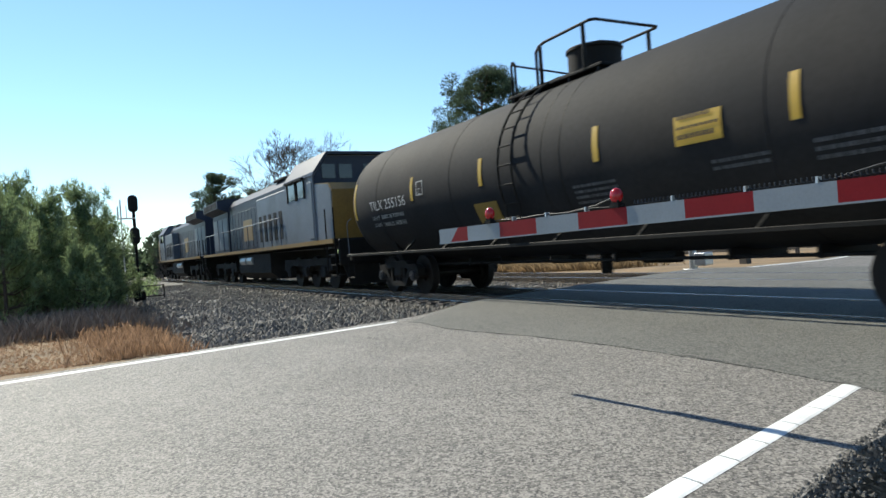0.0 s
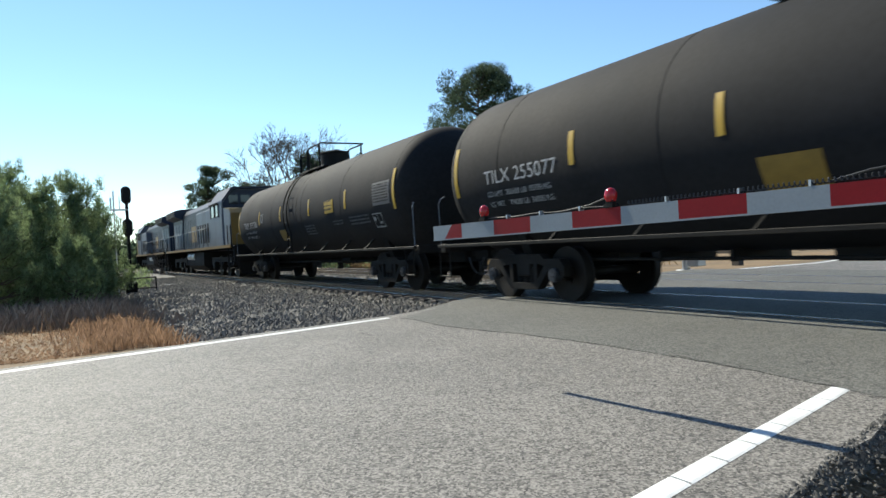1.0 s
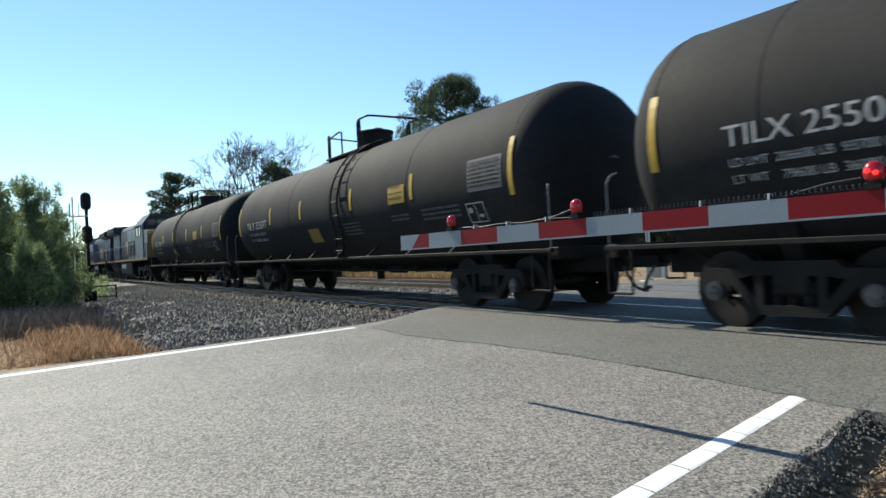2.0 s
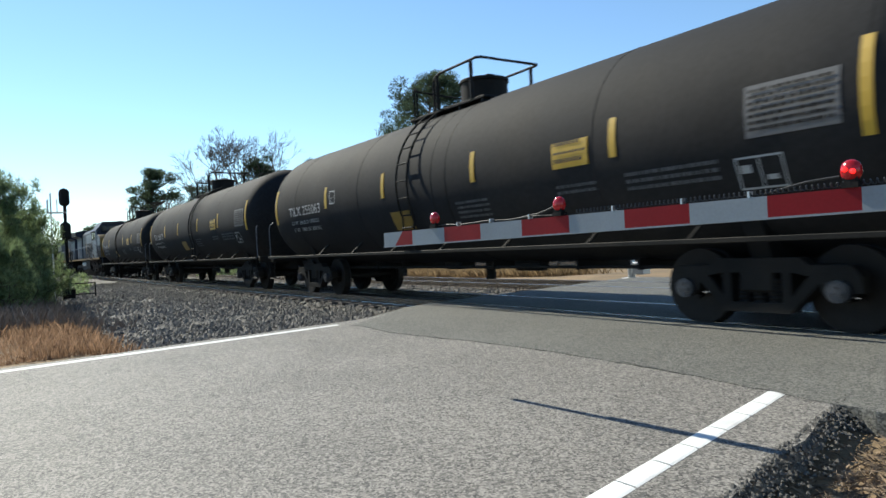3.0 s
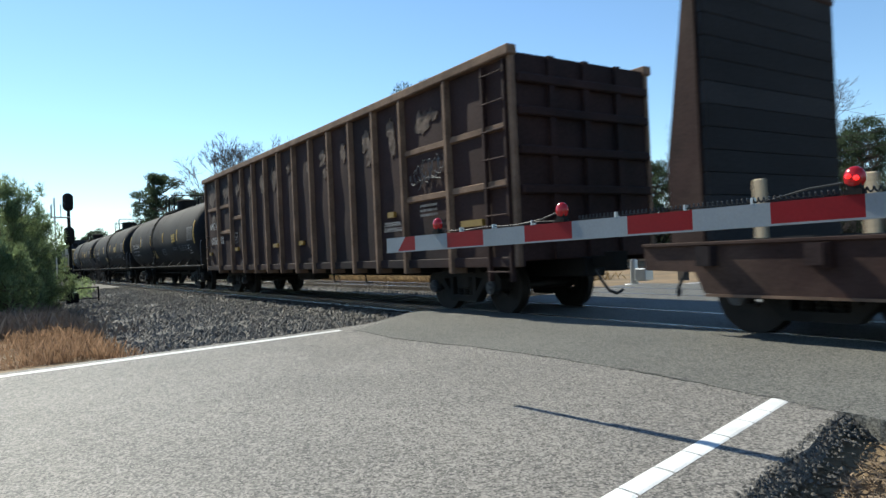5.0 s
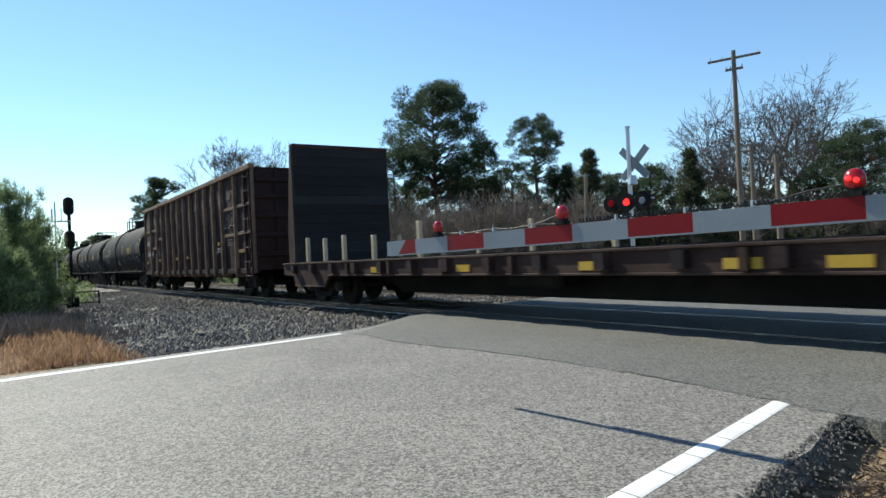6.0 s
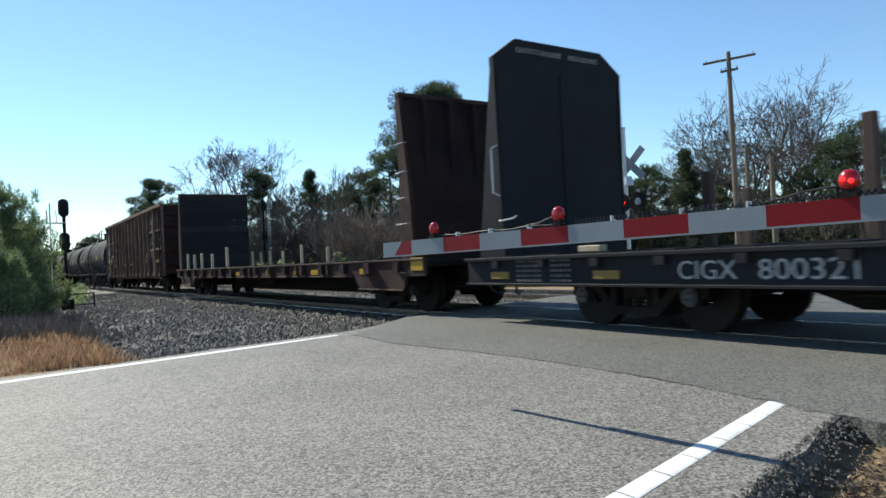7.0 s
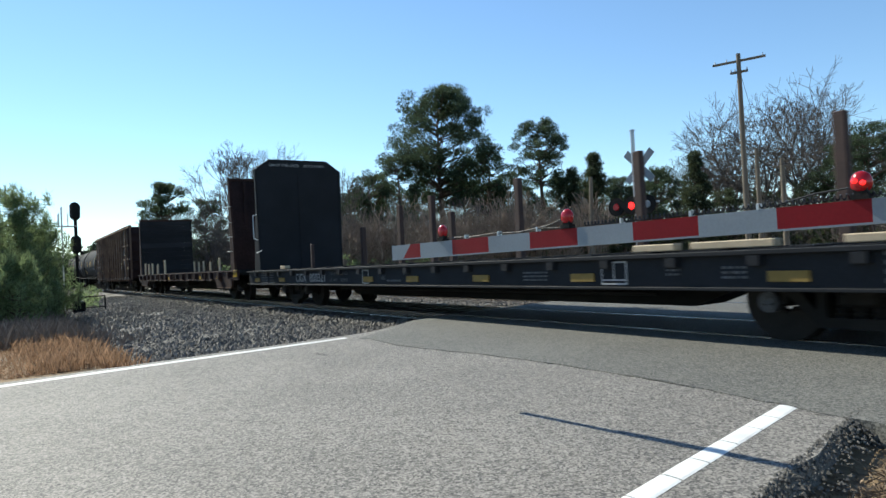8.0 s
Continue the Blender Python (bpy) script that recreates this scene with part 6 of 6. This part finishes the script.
def bramble(name, label, az0, az1, d0, d1, count, height, material, seed):
    """Leafless undergrowth: stems that fork."""
    tw = Twigs(seed)
    for _ in range(count):
        az, d = tw.rs.uniform(az0, az1), tw.rs.uniform(d0, d1)
        x, y = polar(az, d)
        hh = height * tw.rs.uniform(0.45, 1.1) * (0.8 + 0.4 * noise.noise((az * 0.6, 2, 0)))
        tw.branch((x, y, ground_z(x, y) - 0.1), (tw.rs.uniform(-0.3, 0.3), tw.rs.uniform(-0.3, 0.3), 1), hh * 0.34, 0.035, 3, 0.5, 0.6, 3, 0.2, 0.012)
    me = tw.mesh(name, False, material)
    return tagged(new(name, me), label, "undergrowth", kind="stuff")


bramble("undergrowth", "brown leafless brush at the foot of the pines", 44, 66, 46, 62, 1000, 7.4, M["brush"], 71)
bramble("undergrowth", "grey leafless woodland beyond the tracks", 64, 76.5, 50, 72, 420, 8.0, M["twig"], 72)
bramble("undergrowth", "low grey leafless brush along the track", 76.5, 84, 56, 80, 160, 4.2, M["twig"], 74)
bramble("undergrowth", "grey leafless brush beyond the road", 16, 44, 60, 88, 420, 8.0, M["twig"], 73)


def low_green(name, label, az0, az1, d0, d1, count, hmax, material, seed, leaf=0.22, n=60):
    tw = Twigs(seed)
    for _ in range(count):
        az, d = tw.rs.uniform(az0, az1), tw.rs.uniform(d0, d1)
        x, y = polar(az, d)
        hh = hmax * tw.rs.uniform(0.25, 1) * (0.75 + 0.5 * noise.noise((az * 0.7, 5, 0)))
        z = ground_z(x, y)
        for k in range(4):
            tw.leaves((x + tw.rs.uniform(-0.3, 0.3), y + tw.rs.uniform(-0.3, 0.3), z + hh * (0.2 + 0.22 * k)), 0.55 - 0.1 * k, n // 4, leaf, 0.8, 0.8)
    me = tw.mesh(name, True, material)
    return tagged(new(name, me), label, "evergreen brush", kind="stuff")


low_green("evergreen_brush", "yellow-green saplings along the far track", 58, 76, 44, 54, 150, 2.8, M["needle2"], 81)
low_green("evergreen_brush", "green pine saplings and cedars at the wood edge", 44, 66, 48, 58, 170, 5.0, M["needle"], 87, 0.3, 90)
low_green("evergreen_brush", "dark evergreen undergrowth in the wood", 26, 70, 62, 85, 700, 5.5, M["cedar"], 82, 0.4)
low_green("far_woods", "distant dark green woods", 66, 96, 90, 150, 900, 8.0, M["needle"], 83, 0.9)
low_green("far_woods", "distant dark green woods", 14, 66, 88, 140, 1300, 8.0, M["needle"], 84, 0.9)
low_green("far_woods", "grey-green woods behind the young pines", 88, 104, 38, 60, 220, 8.0, M["needle"], 85, 0.45)
bramble("undergrowth", "grey leafless wood behind the young pines", 89.5, 104, 36, 55, 160, 6.0, M["twig"], 86)

low_green("evergreen_brush", "yellow-green weeds behind the signal mast", 84.5, 88.5, 33, 42, 40, 1.9, M["needle2"], 88, 0.14, 120)

thicket("dry_grass", "red-brown broomsedge tufts beside the ballast", 6000, lambda rs: (-10.3 - 7.5 * rs.uniform(0, 1) ** 1.2, 0.9 + 0.42 * rs.normal(), 0.5 + 0.6 * rs.uniform(0, 1)), M["dry"], 0.27, 0.004, 91, 0.16)
thicket("dry_grass", "brown brush at the foot of the young pines", 14000, lambda rs: (-15 - 15 * rs.uniform(0, 1), 0.2 + 1.1 * rs.normal(), 0.6 + 0.7 * rs.uniform(0, 1)), M["brush"], 0.40, 0.005, 92, 0.2)
thicket("mown_grass", "short dry tan grass on the verge", 26000, lambda rs: (-10.3 - 16 * rs.uniform(0, 1) ** 1.5, -3.4 + 4.2 * rs.uniform(0, 1), 1.0), M["dry"], 0.07, 0.008, 93, 0.6)
thicket("dead_leaves", "dry straw and dead leaves on the near verge", 30000, lambda rs: (road_r(3) + 0.08 + 0.10 * rs.normal() + 2.6 * rs.uniform(0, 1) ** 1.3, 1.6 + 4.2 * rs.uniform(0, 1), 1.0), M["litter"], 0.06, 0.008, 94, 1.1)
thicket("field_grass", "tall dry grass beyond the tracks", 22000, lambda rs: (-19 - 42 * rs.uniform(0, 1), 17.6 + 1.4 * abs(rs.normal()), 1.0), M["straw"], 0.38, 0.015, 95)


# ================= the train runs =================
def motions():
    for car, middle in train:
        turn = 180 if car is lead else 0
        walk(car, [(t, pose(middle - SPEED * t, TRACK, 0, 0, 0, turn)) for t in (0.0, 2.0, 4.0, 6.0, 8.0)])
        for o in car.children_recursive:
            if o.name.startswith("wheelset"):
                x, r = o.location.x, o.location.z
                step = math.degrees(SPEED / FPS / r) * (1 if turn else -1)
                walk(o, [(k / FPS, pose(x, 0, r, 0, (step * k) % 360, 0)) for k in range(0, 241)])


motions()
